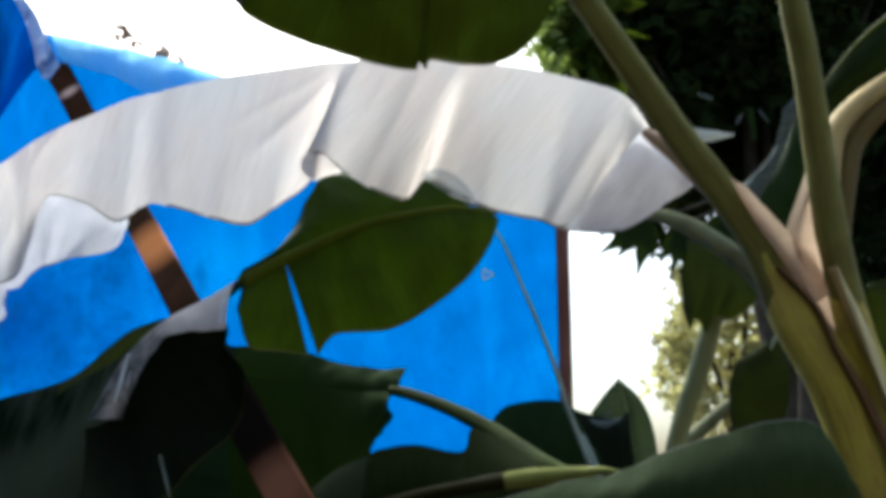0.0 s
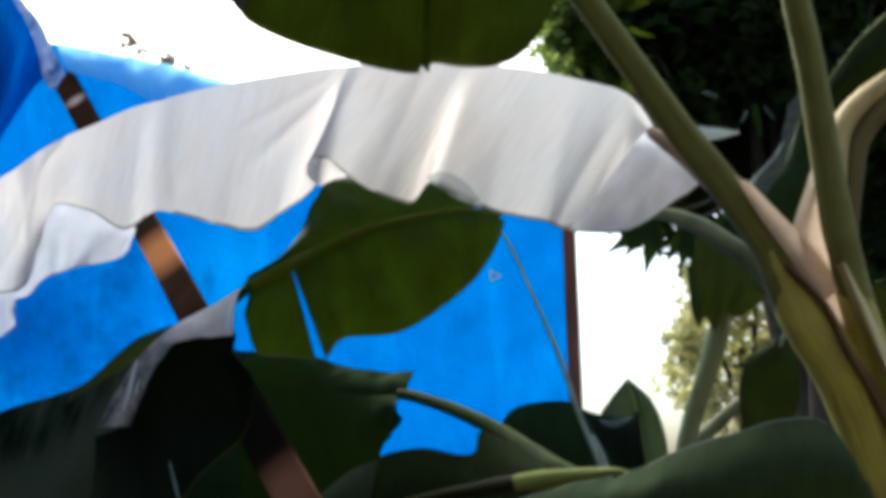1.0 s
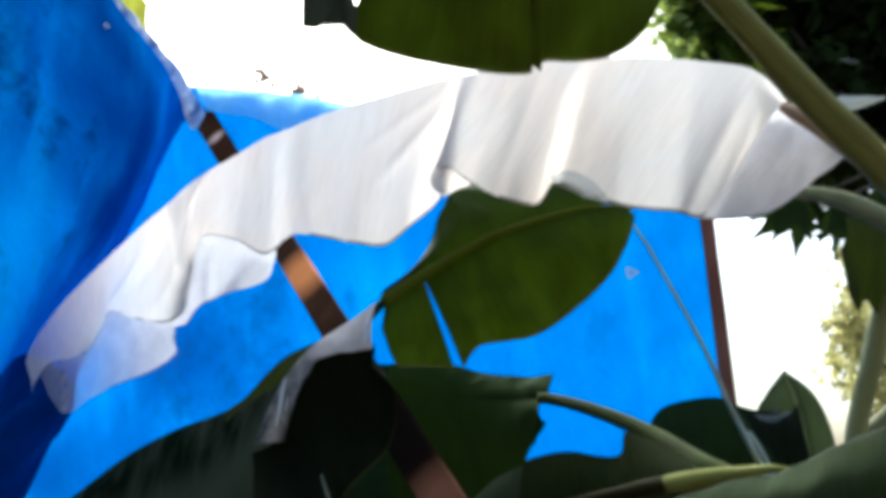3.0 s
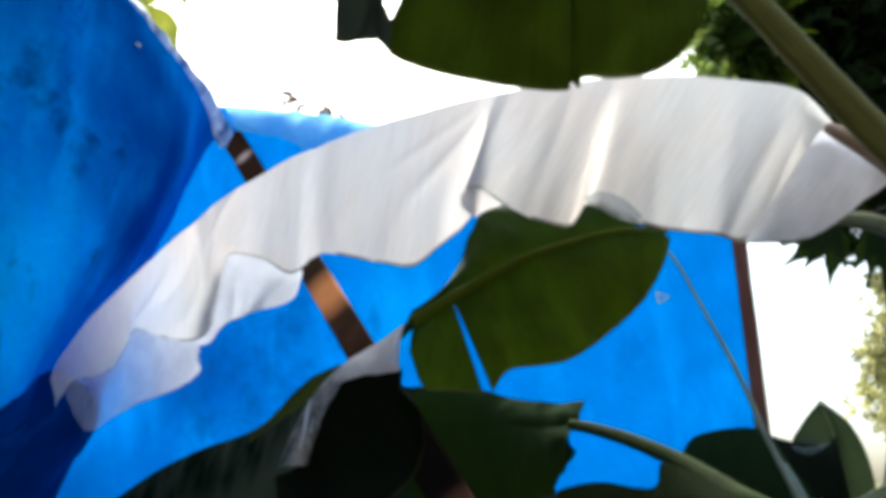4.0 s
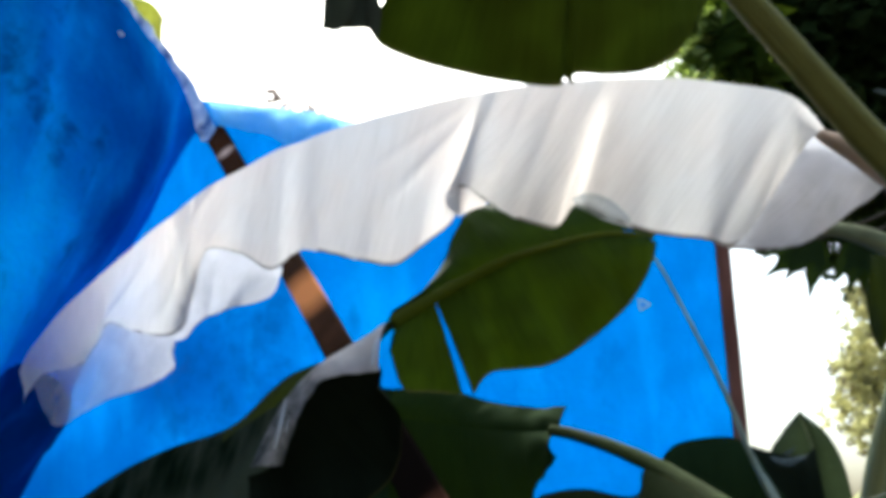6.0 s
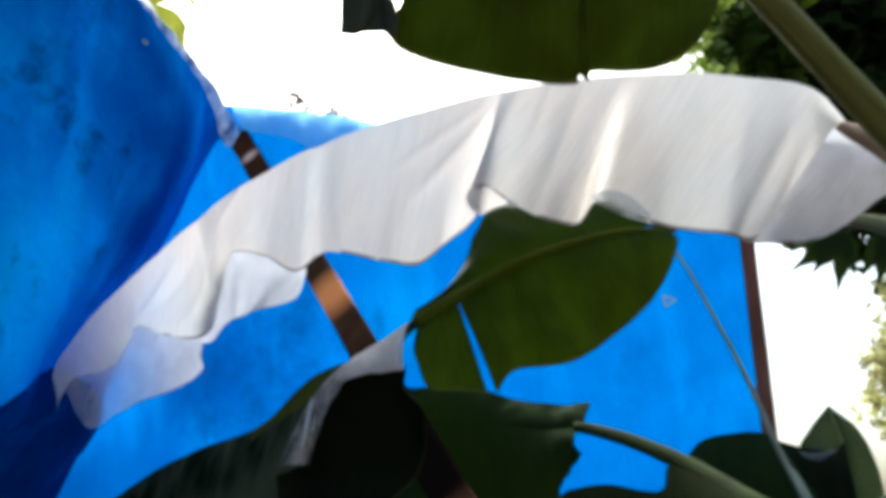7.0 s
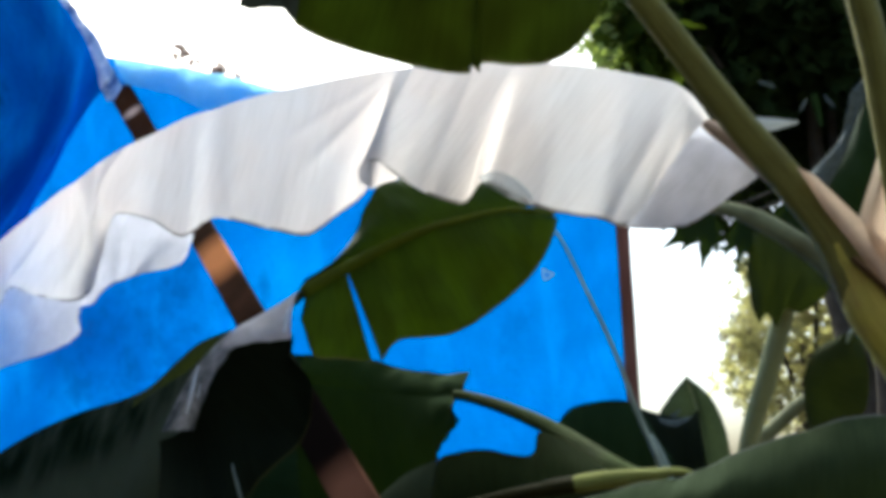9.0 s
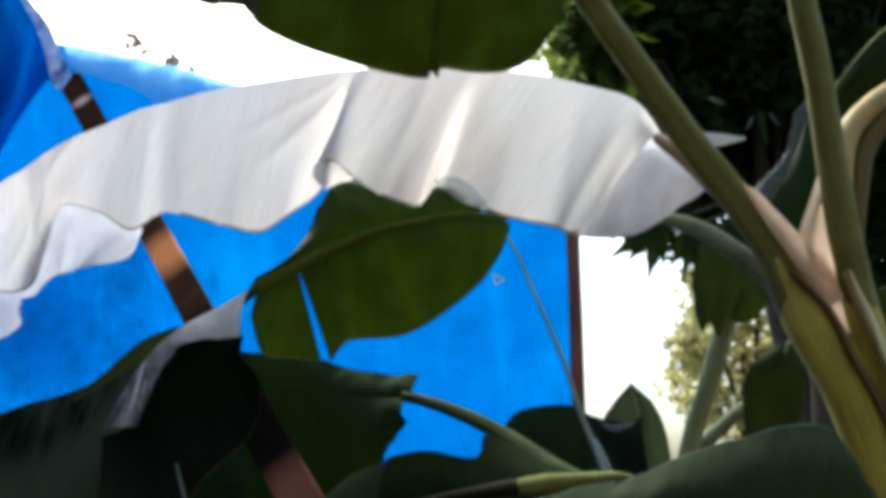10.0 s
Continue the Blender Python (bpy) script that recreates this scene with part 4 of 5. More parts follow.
leaf(white, [dict(rib=[(-0.046, 1.711, 2.202), (-0.019, 1.721, 2.217), (0.011, 1.705, 2.204), (0.040, 1.688, 2.178), (0.070, 1.667, 2.132)],
         edge=[(-0.043, 1.740, 2.198), (-0.010, 1.729, 2.173), (0.018, 1.711, 2.148), (0.046, 1.691, 2.128), (0.076, 1.670, 2.109)], belly=0.004, ruffle=0.0, nu=30, nv=10, seed=17)],
    WAX_THIN, "thin curled flap at the torn margin", name="flap")
tube("midrib", [(0.531, 1.494, 2.086), (0.499, 1.519, 2.140), (0.464, 1.532, 2.184), (0.435, 1.548, 2.217),
     (0.416, 1.570, 2.248)],
     [0.024, 0.022, 0.019, 0.014, 0.006], MIDRIB_PINK, white, 40, 12, label="pinkish brown midrib")

top = leaf(plant, [
    dict(rib=[(-0.209, 0.985, 2.346), (-0.165, 0.932, 2.394), (-0.110, 0.909, 2.400), (-0.061, 0.902, 2.390),
     (-0.022, 0.903, 2.381), (-0.008, 0.908, 2.379), (-0.001, 0.913, 2.380)],
         edge=[(-0.330, 1.114, 2.260), (-0.313, 1.118, 2.231), (-0.264, 1.128, 2.205), (-0.177, 1.147, 2.179),
     (-0.102, 1.159, 2.162), (-0.047, 1.163, 2.155), (-0.039, 1.160, 2.166)], belly=0.003, ruffle=0.004, nu=60, nv=24, seed=3),
    dict(rib=[(-0.002, 0.913, 2.380), (0.004, 0.911, 2.376), (0.012, 0.913, 2.376), (0.030, 0.917, 2.375),
     (0.068, 0.935, 2.378), (0.107, 0.963, 2.384), (0.156, 1.027, 2.389), (0.231, 1.119, 2.365)],
         edge=[(-0.042, 1.165, 2.171), (-0.034, 1.163, 2.164), (-0.026, 1.166, 2.158), (-0.019, 1.162, 2.172),
     (0.031, 1.173, 2.171), (0.084, 1.182, 2.178), (0.128, 1.183, 2.201), (0.162, 1.173, 2.244),
     (0.213, 1.144, 2.346)], belly=0.003, ruffle=0.004, nu=60, nv=24, seed=4)],
    TOP_GREEN, "dark green banana leaf hanging overhead, notched", [(-0.381, 0.995, 2.393), (-0.292, 0.954, 2.435), (-0.187, 0.910, 2.437), (-0.058, 0.889, 2.398),
     (0.070, 0.922, 2.385), (0.232, 1.104, 2.375)], 0.012)
# same leaf in a darker copy: shade on the turned fold put into the colour
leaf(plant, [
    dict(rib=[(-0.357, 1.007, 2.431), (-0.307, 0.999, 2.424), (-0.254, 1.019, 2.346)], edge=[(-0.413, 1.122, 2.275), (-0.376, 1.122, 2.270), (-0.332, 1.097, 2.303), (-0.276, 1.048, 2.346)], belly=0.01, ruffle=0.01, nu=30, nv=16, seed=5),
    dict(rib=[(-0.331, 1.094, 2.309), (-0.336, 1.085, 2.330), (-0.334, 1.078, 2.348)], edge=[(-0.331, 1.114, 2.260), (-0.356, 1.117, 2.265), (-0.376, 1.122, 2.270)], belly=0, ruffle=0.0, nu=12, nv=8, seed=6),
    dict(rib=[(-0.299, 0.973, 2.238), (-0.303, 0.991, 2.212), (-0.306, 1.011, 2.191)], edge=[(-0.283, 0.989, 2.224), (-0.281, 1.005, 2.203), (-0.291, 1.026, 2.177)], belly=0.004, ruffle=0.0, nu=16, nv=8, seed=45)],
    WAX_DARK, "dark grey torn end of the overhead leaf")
leaf(plant, [dict(rib=[(-0.486, 1.081, 2.451), (-0.476, 1.101, 2.405), (-0.459, 1.116, 2.377), (-0.436, 1.127, 2.362)], edge=[(-0.453, 1.097, 2.457), (-0.448, 1.114, 2.415), (-0.442, 1.125, 2.392), (-0.438, 1.135, 2.368)], belly=0.004, ruffle=0.006, nu=24, nv=8, seed=7)],
     SHADE_GREEN, "torn leaf strip")
leaf(plant, [
    dict(rib=[(0.828, 1.674, 2.385), (0.796, 1.699, 2.304), (0.755, 1.716, 2.214), (0.717, 1.726, 2.149), (0.688, 1.724, 2.100)],
         edge=[(0.824, 1.690, 2.392), (0.786, 1.713, 2.313), (0.733, 1.724, 2.231), (0.668, 1.735, 2.172), (0.648, 1.730, 2.120)], belly=0.006, ruffle=0.03, nu=40, nv=12, seed=8)],
    BLUE_GREY, "dull blue-grey underside of a folded leaf")
leaf(plant, [
    dict(rib=[(0.832, 1.682, 2.396), (0.800, 1.708, 2.309), (0.760, 1.725, 2.218), (0.717, 1.736, 2.150),
     (0.687, 1.734, 2.122)], edge=[(0.820, 1.622, 2.350), (0.810, 1.655, 2.243), (0.801, 1.684, 2.147), (0.776, 1.717, 2.039),
     (0.708, 1.706, 2.075)], belly=0.01, ruffle=0.02, nu=40, nv=14, seed=9)],
    SHADE_GREEN, "deep green folded leaf")
leaf(plant, [
    dict(rib=[(1.177, 1.581, 2.656), (1.031, 1.581, 2.553), (0.920, 1.588, 2.464), (0.858, 1.608, 2.398),
     (0.826, 1.620, 2.356)], edge=[(1.195, 1.582, 2.482), (1.058, 1.583, 2.412), (0.942, 1.592, 2.348), (0.873, 1.615, 2.305),
     (0.828, 1.637, 2.268)], belly=0.02, ruffle=0.02, nu=40, nv=16, seed=10)],
    DEEP_OLIVE, "deep green leaf beside the stem", [(1.177, 1.581, 2.656), (1.031, 1.581, 2.553), (0.920, 1.588, 2.464), (0.826, 1.620, 2.356)], 0.01)
leaf(plant, [
    dict(rib=[(0.881, 1.648, 1.925), (0.940, 1.643, 1.942), (1.034, 1.639, 1.953), (1.152, 1.646, 1.930)], edge=[(0.871, 1.653, 1.908), (0.898, 1.694, 1.772), (1.011, 1.722, 1.682), (1.176, 1.736, 1.637)], belly=0.02, ruffle=0.02, nu=30, nv=14, seed=11)],
    OLIVE_SHADE, "deep green leaf low beside the stem")
leaf(plant, [
    dict(rib=[(0.015, 1.451, 1.406), (0.152, 1.403, 1.427), (0.283, 1.367, 1.441), (0.367, 1.343, 1.450),
     (0.448, 1.319, 1.460), (0.530, 1.306, 1.468), (0.603, 1.292, 1.481), (0.637, 1.290, 1.489)],
         edge=[(0.064, 1.467, 1.490), (0.207, 1.435, 1.525), (0.298, 1.408, 1.546), (0.387, 1.376, 1.581),
     (0.473, 1.348, 1.605), (0.560, 1.333, 1.622), (0.606, 1.328, 1.603), (0.634, 1.343, 1.518)], belly=0.03, ruffle=0.02, nu=70, nv=20, seed=12)],
    BROAD_GREEN, "broad green leaf in the foreground")
leaf(plant, [dict(rib=[(0.640, 1.907, 2.409), (0.691, 1.910, 2.403), (0.746, 1.912, 2.394)], edge=[(0.648, 1.929, 2.372), (0.697, 1.927, 2.380), (0.750, 1.923, 2.394)], belly=0.004, ruffle=0.0, nu=16, nv=6, seed=13)],
     WAX_GREY, "pale pointed leaf tip")

# glints on leaves by the stem, put in as three small grey blades
leaf(plant, [dict(rib=[(0.680, 1.959, 2.533), (0.699, 1.954, 2.530), (0.720, 1.953, 2.516)], edge=[(0.680, 1.960, 2.531), (0.701, 1.960, 2.517), (0.720, 1.955, 2.511)], belly=0.004, ruffle=0.0, nu=14, nv=6, seed=47)], WAX_DARK, "small dull grey blade in place of a leaf glint")
leaf(plant, [dict(rib=[(0.775, 1.967, 2.445), (0.780, 1.958, 2.459), (0.788, 1.949, 2.471)], edge=[(0.779, 1.966, 2.444), (0.788, 1.957, 2.456), (0.792, 1.949, 2.468)], belly=0.004, ruffle=0.0, nu=14, nv=6, seed=48)], BLUE_GREY, "small pale blade in place of a leaf glint")
leaf(plant, [dict(rib=[(0.827, 1.931, 2.475), (0.836, 1.932, 2.465), (0.853, 1.937, 2.438)], edge=[(0.826, 1.933, 2.472), (0.834, 1.936, 2.457), (0.852, 1.939, 2.436)], belly=0.004, ruffle=0.0, nu=14, nv=6, seed=49)], BLUE_GREY, "small pale blade in place of a leaf glint")
leaf(plant, [dict(rib=[(0.805, 1.956, 2.491), (0.811, 1.969, 2.459), (0.826, 1.986, 2.411)], edge=[(0.820, 1.951, 2.488), (0.829, 1.966, 2.450), (0.834, 1.983, 2.409)], belly=0.004, ruffle=0.0, nu=14, nv=6, seed=50)], SHADE_GREEN, "narrow dark leaf")
tube("sheath_tip", [(0.639, 1.539, 1.798), (0.634, 1.543, 1.787), (0.628, 1.548, 1.772)], [0.002, 0.004, 0.002], CORD, plant, 12, 8, label="pale dry sheath tip")

# ---- the lower banana sucker with dark leaves ----
sucker = thing("banana_plant", (0.384, 2.004, 0.0), "young banana plant with dark green drooping leaves", "banana plant")
tube("pseudostem", [(0.329, 1.627, 1.481), (0.358, 1.690, 1.375), (0.373, 1.809, 1.055), (0.384, 2.004, -0.030)], [0.03, 0.05, 0.06, 0.07], OLIVE_STALK, sucker, 30, 16)
leaf(sucker, [
    dict(rib=[(-0.386, 1.902, 2.051), (-0.339, 1.912, 2.086), (-0.244, 1.920, 2.129), (-0.133, 1.929, 2.168),
     (-0.020, 1.941, 2.197), (0.080, 1.939, 2.205), (0.120, 1.941, 2.197), (0.137, 1.935, 2.182)],
         edge=[(-0.299, 1.929, 1.826), (-0.253, 1.934, 1.876), (-0.129, 1.951, 1.891), (-0.033, 1.955, 1.945),
     (0.062, 1.953, 2.022), (0.116, 1.939, 2.100), (0.137, 1.943, 2.155), (0.138, 1.937, 2.177)], belly=0.015, ruffle=0.015, nu=90, nv=20, seed=20),
    dict(rib=[(-0.474, 1.868, 1.992), (-0.446, 1.881, 2.016), (-0.416, 1.896, 2.038), (-0.386, 1.901, 2.055)], edge=[(-0.483, 1.859, 1.918), (-0.454, 1.884, 1.837), (-0.392, 1.907, 1.831), (-0.320, 1.924, 1.825)], belly=0.01, ruffle=0.01, nu=30, nv=16, seed=21),
    dict(rib=[(-0.474, 1.867, 1.994), (-0.416, 1.895, 2.041), (-0.339, 1.912, 2.087), (-0.244, 1.919, 2.131),
     (-0.133, 1.928, 2.170), (-0.020, 1.941, 2.198), (0.080, 1.938, 2.206), (0.137, 1.935, 2.184)],
         edge=[(-0.477, 1.885, 2.004), (-0.408, 1.913, 2.083), (-0.371, 1.932, 2.159), (-0.338, 1.946, 2.248),
     (-0.286, 1.970, 2.307), (-0.126, 1.997, 2.355), (0.054, 1.994, 2.298), (0.137, 1.943, 2.191)], belly=0.015, ruffle=0.015, nu=90, nv=16, seed=22)],
    GREEN, "green banana leaf, light shining through, split near its base", [(-0.479, 1.859, 1.986), (-0.383, 1.887, 2.050), (-0.242, 1.905, 2.126), (-0.132, 1.914, 2.165),
     (0.023, 1.925, 2.197), (0.133, 1.930, 2.182)], 0.017, rib_flat=0.3)
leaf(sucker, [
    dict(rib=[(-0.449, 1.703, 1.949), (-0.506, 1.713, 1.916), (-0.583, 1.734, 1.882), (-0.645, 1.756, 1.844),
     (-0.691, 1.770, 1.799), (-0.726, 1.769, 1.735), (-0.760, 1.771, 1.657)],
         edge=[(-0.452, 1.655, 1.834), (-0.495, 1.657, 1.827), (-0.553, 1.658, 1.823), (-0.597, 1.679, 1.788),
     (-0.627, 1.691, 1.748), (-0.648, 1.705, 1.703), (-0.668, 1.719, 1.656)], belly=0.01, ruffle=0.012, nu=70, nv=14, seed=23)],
    WAX_GRADED, "grey waxy underside of a folded leaf, shade painted along it")
# streak highlights along the fold, put in as thin chalk-white tubes
for highlight_streak in ([(-0.649, 1.734, 1.815), (-0.652, 1.723, 1.781), (-0.656, 1.715, 1.751), (-0.661, 1.712, 1.722)], [(-0.672, 1.729, 1.796), (-0.674, 1.718, 1.757), (-0.676, 1.711, 1.727), (-0.682, 1.710, 1.690)], [(-0.439, 1.630, 1.911), (-0.449, 1.620, 1.876), (-0.450, 1.608, 1.836)]):
    tube("highlight_streak", highlight_streak, [0.0012, 0.0044, 0.0020], CHALK, sucker, 16, 8, flat=0.4)
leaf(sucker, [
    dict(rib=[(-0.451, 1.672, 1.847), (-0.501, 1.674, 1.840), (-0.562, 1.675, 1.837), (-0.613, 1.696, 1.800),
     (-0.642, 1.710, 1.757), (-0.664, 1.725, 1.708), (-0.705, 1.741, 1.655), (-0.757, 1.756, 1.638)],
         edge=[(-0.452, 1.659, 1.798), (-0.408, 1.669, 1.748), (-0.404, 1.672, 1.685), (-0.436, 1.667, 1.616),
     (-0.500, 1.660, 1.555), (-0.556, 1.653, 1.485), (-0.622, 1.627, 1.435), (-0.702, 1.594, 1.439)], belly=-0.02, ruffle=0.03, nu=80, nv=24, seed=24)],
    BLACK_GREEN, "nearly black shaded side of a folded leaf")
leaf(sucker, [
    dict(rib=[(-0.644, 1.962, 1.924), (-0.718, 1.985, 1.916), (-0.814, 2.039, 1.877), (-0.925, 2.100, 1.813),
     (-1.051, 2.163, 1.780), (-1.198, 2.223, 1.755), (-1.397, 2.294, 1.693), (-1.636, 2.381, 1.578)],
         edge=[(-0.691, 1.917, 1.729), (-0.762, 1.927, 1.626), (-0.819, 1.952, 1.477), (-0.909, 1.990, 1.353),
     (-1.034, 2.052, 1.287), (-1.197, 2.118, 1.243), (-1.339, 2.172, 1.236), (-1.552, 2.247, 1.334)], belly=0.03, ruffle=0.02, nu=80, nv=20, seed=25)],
    GRADED_GREEN, "dark green drooping leaf, shade painted near its rib")
leaf(sucker, [dict(rib=[(-1.103, 3.007, 2.072), (-1.089, 3.041, 1.890), (-1.072, 3.065, 1.720), (-1.051, 3.080, 1.473)],
         edge=[(-0.703, 3.130, 2.054), (-0.680, 3.161, 1.879), (-0.656, 3.183, 1.707), (-0.632, 3.194, 1.457)], belly=0.03, ruffle=0.03, nu=40, nv=18, seed=44)],
    SHADE_GREEN, "dull deep green leaf behind the plank")
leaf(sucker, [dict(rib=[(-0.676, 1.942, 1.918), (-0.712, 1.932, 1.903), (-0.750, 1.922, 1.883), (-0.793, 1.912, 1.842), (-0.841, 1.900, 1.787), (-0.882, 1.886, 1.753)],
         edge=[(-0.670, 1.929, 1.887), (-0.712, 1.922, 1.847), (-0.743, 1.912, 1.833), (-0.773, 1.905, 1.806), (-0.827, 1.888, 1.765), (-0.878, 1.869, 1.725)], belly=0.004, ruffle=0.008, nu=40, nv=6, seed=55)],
    EDGE_GREEN, "olive green leaf edge, coloured lighter as lit")
tube("petiole", [(-0.840, 3.140, 1.470), (-0.640, 2.900, 1.200), (-0.200, 2.400, 0.980), (0.362, 1.870, 0.860)], [0.012, 0.016, 0.020, 0.026], PALE_STALK, sucker, 30, 12, 0.2)
leaf(sucker, [
    dict(rib=[(-0.111, 2.114, 1.767), (-0.230, 2.317, 1.789), (-0.381, 2.464, 1.821), (-0.538, 2.558, 1.854),
     (-0.675, 2.602, 1.882)], edge=[(-0.091, 2.118, 1.823), (-0.200, 2.318, 1.853), (-0.313, 2.443, 1.889), (-0.468, 2.530, 1.946),
     (-0.653, 2.596, 1.968)], belly=0.008, ruffle=0.01, nu=60, nv=12, seed=26),
    dict(rib=[(-0.111, 2.114, 1.767), (-0.230, 2.317, 1.789), (-0.381, 2.464, 1.821), (-0.538, 2.558, 1.854),
     (-0.675, 2.602, 1.882)], edge=[(-0.131, 2.134, 1.704), (-0.206, 2.319, 1.609), (-0.323, 2.519, 1.470), (-0.493, 2.654, 1.369),
     (-0.662, 2.707, 1.367)], belly=0.02, ruffle=0.02, nu=60, nv=18, seed=27)],
    MID_GREEN, "dark green leaf hanging from its stalk", [(-0.104, 2.110, 1.764), (-0.229, 2.323, 1.788), (-0.380, 2.470, 1.820), (-0.536, 2.564, 1.853),
     (-0.673, 2.608, 1.881)], 0.003, DARK_RIB, rib_flat=0.4)
tube("petiole", [(-0.136, 2.095, 1.763), (-0.091, 2.067, 1.751), (0.001, 1.975, 1.710), (0.098, 1.887, 1.654),
     (0.165, 1.800, 1.599), (0.220, 1.720, 1.551), (0.325, 1.658, 1.480)], [0.013, 0.015, 0.0175, 0.021, 0.025, 0.030], PALE_STALK, sucker, 40, 14, 0.2, "pale green leaf stalk", turn=90)
low_rib = [(-0.171, 1.597, 1.444), (-0.144, 1.601, 1.453), (-0.107, 1.604, 1.466), (-0.054, 1.607, 1.479), (-0.001, 1.609, 1.492),
     (0.036, 1.609, 1.506), (0.063, 1.608, 1.517), (0.104, 1.606, 1.525), (0.155, 1.602, 1.531), (0.190, 1.599, 1.533)]
leaf(sucker, [
    dict(rib=low_rib, edge=[(-0.160, 1.660, 1.503), (-0.145, 1.660, 1.577), (-0.108, 1.662, 1.595), (-0.052, 1.665, 1.600), (0.012, 1.667, 1.588),
     (0.046, 1.686, 1.594), (0.060, 1.723, 1.635), (0.110, 1.722, 1.617), (0.175, 1.660, 1.568), (0.194, 1.618, 1.548)], belly=0.008, ruffle=0.006, nu=80, nv=16, seed=28),
    dict(rib=low_rib, edge=[(-0.161, 1.551, 1.342), (-0.131, 1.555, 1.350), (-0.091, 1.559, 1.358), (-0.042, 1.562, 1.366), (0.008, 1.564, 1.374),
     (0.048, 1.564, 1.382), (0.078, 1.564, 1.391), (0.118, 1.563, 1.408), (0.159, 1.561, 1.435), (0.184, 1.560, 1.481)], belly=0.01, ruffle=0.012, nu=60, nv=14, seed=29)],
    DEEP_OLIVE, "dark green low leaf")
tube("midrib", [(0.330, 1.555, 1.543), (0.295, 1.549, 1.548), (0.250, 1.556, 1.543), (0.192, 1.563, 1.538), (0.150, 1.567, 1.534), (0.113, 1.570, 1.529)],
     [0.004, 0.007, 0.012, 0.0163, 0.0165, 0.0155], YELLOW_RIB, sucker, 30, 12, label="yellow-green midrib")
tube("midrib", [(0.118, 1.570, 1.530), (0.080, 1.572, 1.525), (0.042, 1.574, 1.519), (-0.031, 1.573, 1.508), (-0.145, 1.566, 1.484)],
     [0.0152, 0.0146, 0.0130, 0.0100, 0.0060], BROWN_RIB, sucker, 30, 12, label="dull brown-green end of the midrib")
tube("petiole", [(-0.545, 1.728, 1.388), (-0.342, 1.773, 1.243), (-0.027, 1.819, 1.092), (0.362, 1.835, 0.970)], [0.014, 0.018, 0.022, 0.03], PALE_STALK, sucker, 30, 12, 0.2)
tube("petiole", [(-0.945, 2.015, 1.339), (-0.622, 2.047, 1.133), (-0.102, 1.989, 0.978), (0.362, 1.848, 0.928)], [0.014, 0.018, 0.022, 0.03], PALE_STALK, sucker, 30, 12, 0.2)
tube("petiole", [(-0.478, 1.873, 1.992), (-0.570, 1.935, 1.930), (-0.650, 1.950, 1.780), (-0.690, 1.950, 1.500),
     (-0.250, 1.990, 1.060), (0.362, 1.861, 0.885)], [0.011, 0.013, 0.016, 0.02, 0.024, 0.03], PALE_STALK, sucker, 40, 12, 0.2)
leaf(sucker, [dict(rib=[(-0.366, 2.396, 1.529), (-0.291, 2.360, 1.581), (-0.202, 2.328, 1.616)], edge=[(-0.381, 2.375, 1.427), (-0.284, 2.343, 1.428), (-0.205, 2.316, 1.451)], belly=0.015, ruffle=0.01, nu=24, nv=10, seed=43)], GREY_GREEN, "grey-green low leaf")
tube("shoot", [(-0.539, 1.597, 1.578), (-0.532, 1.606, 1.548), (-0.526, 1.613, 1.524), (-0.520, 1.620, 1.500)], [0.0010, 0.0020, 0.0008], CORD, sucker, 14, 8, label="pale dry shoot")
tube("petiole", [(0.145, 2.347, 2.306), (0.193, 2.390, 2.233), (0.253, 2.431, 2.100), (0.306, 2.467, 1.980),
     (0.349, 2.502, 1.867), (0.380, 2.531, 1.771), (0.410, 2.554, 1.698), (0.444, 2.579, 1.615),
     (0.471, 2.603, 1.535), (0.493, 2.568, 1.311)],
     [0.005, 0.006, 0.007, 0.008, 0.008, 0.009, 0.010, 0.012], CORD, sucker, 50, 12, 0.2, "thin pale leaf stalk")

# ---- leaves further back by the shelter ----
back_plant = thing("banana_plant", (0.613, 3.787, 0.0), "small banana plant with dark upright leaves", "banana plant")
tube("pseudostem", [(0.573, 3.203, 1.626), (0.593, 3.370, 1.252), (0.613, 3.618, 0.610), (0.613, 3.787, -0.030)], [0.03, 0.05, 0.06, 0.07], OLIVE_STALK, back_plant, 24, 14)
leaf(back_plant, [dict(rib=[(0.148, 3.078, 1.692), (0.200, 3.046, 1.797), (0.273, 3.035, 1.835), (0.419, 3.032, 1.843),
     (0.492, 3.048, 1.791), (0.544, 3.081, 1.682)], edge=[(0.156, 3.078, 1.522), (0.238, 3.090, 1.483), (0.320, 3.096, 1.463), (0.422, 3.096, 1.463),
     (0.504, 3.090, 1.483), (0.565, 3.072, 1.542)], belly=0.03, ruffle=0.02, nu=40, nv=14, seed=31)],
     SHADE_GREEN, "dark rounded leaf")
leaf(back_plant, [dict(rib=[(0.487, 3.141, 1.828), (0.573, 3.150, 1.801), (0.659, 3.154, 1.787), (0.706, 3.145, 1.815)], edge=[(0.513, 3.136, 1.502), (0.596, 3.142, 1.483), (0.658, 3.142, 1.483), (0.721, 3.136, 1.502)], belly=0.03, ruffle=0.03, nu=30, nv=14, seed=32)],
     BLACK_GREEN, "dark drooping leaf")
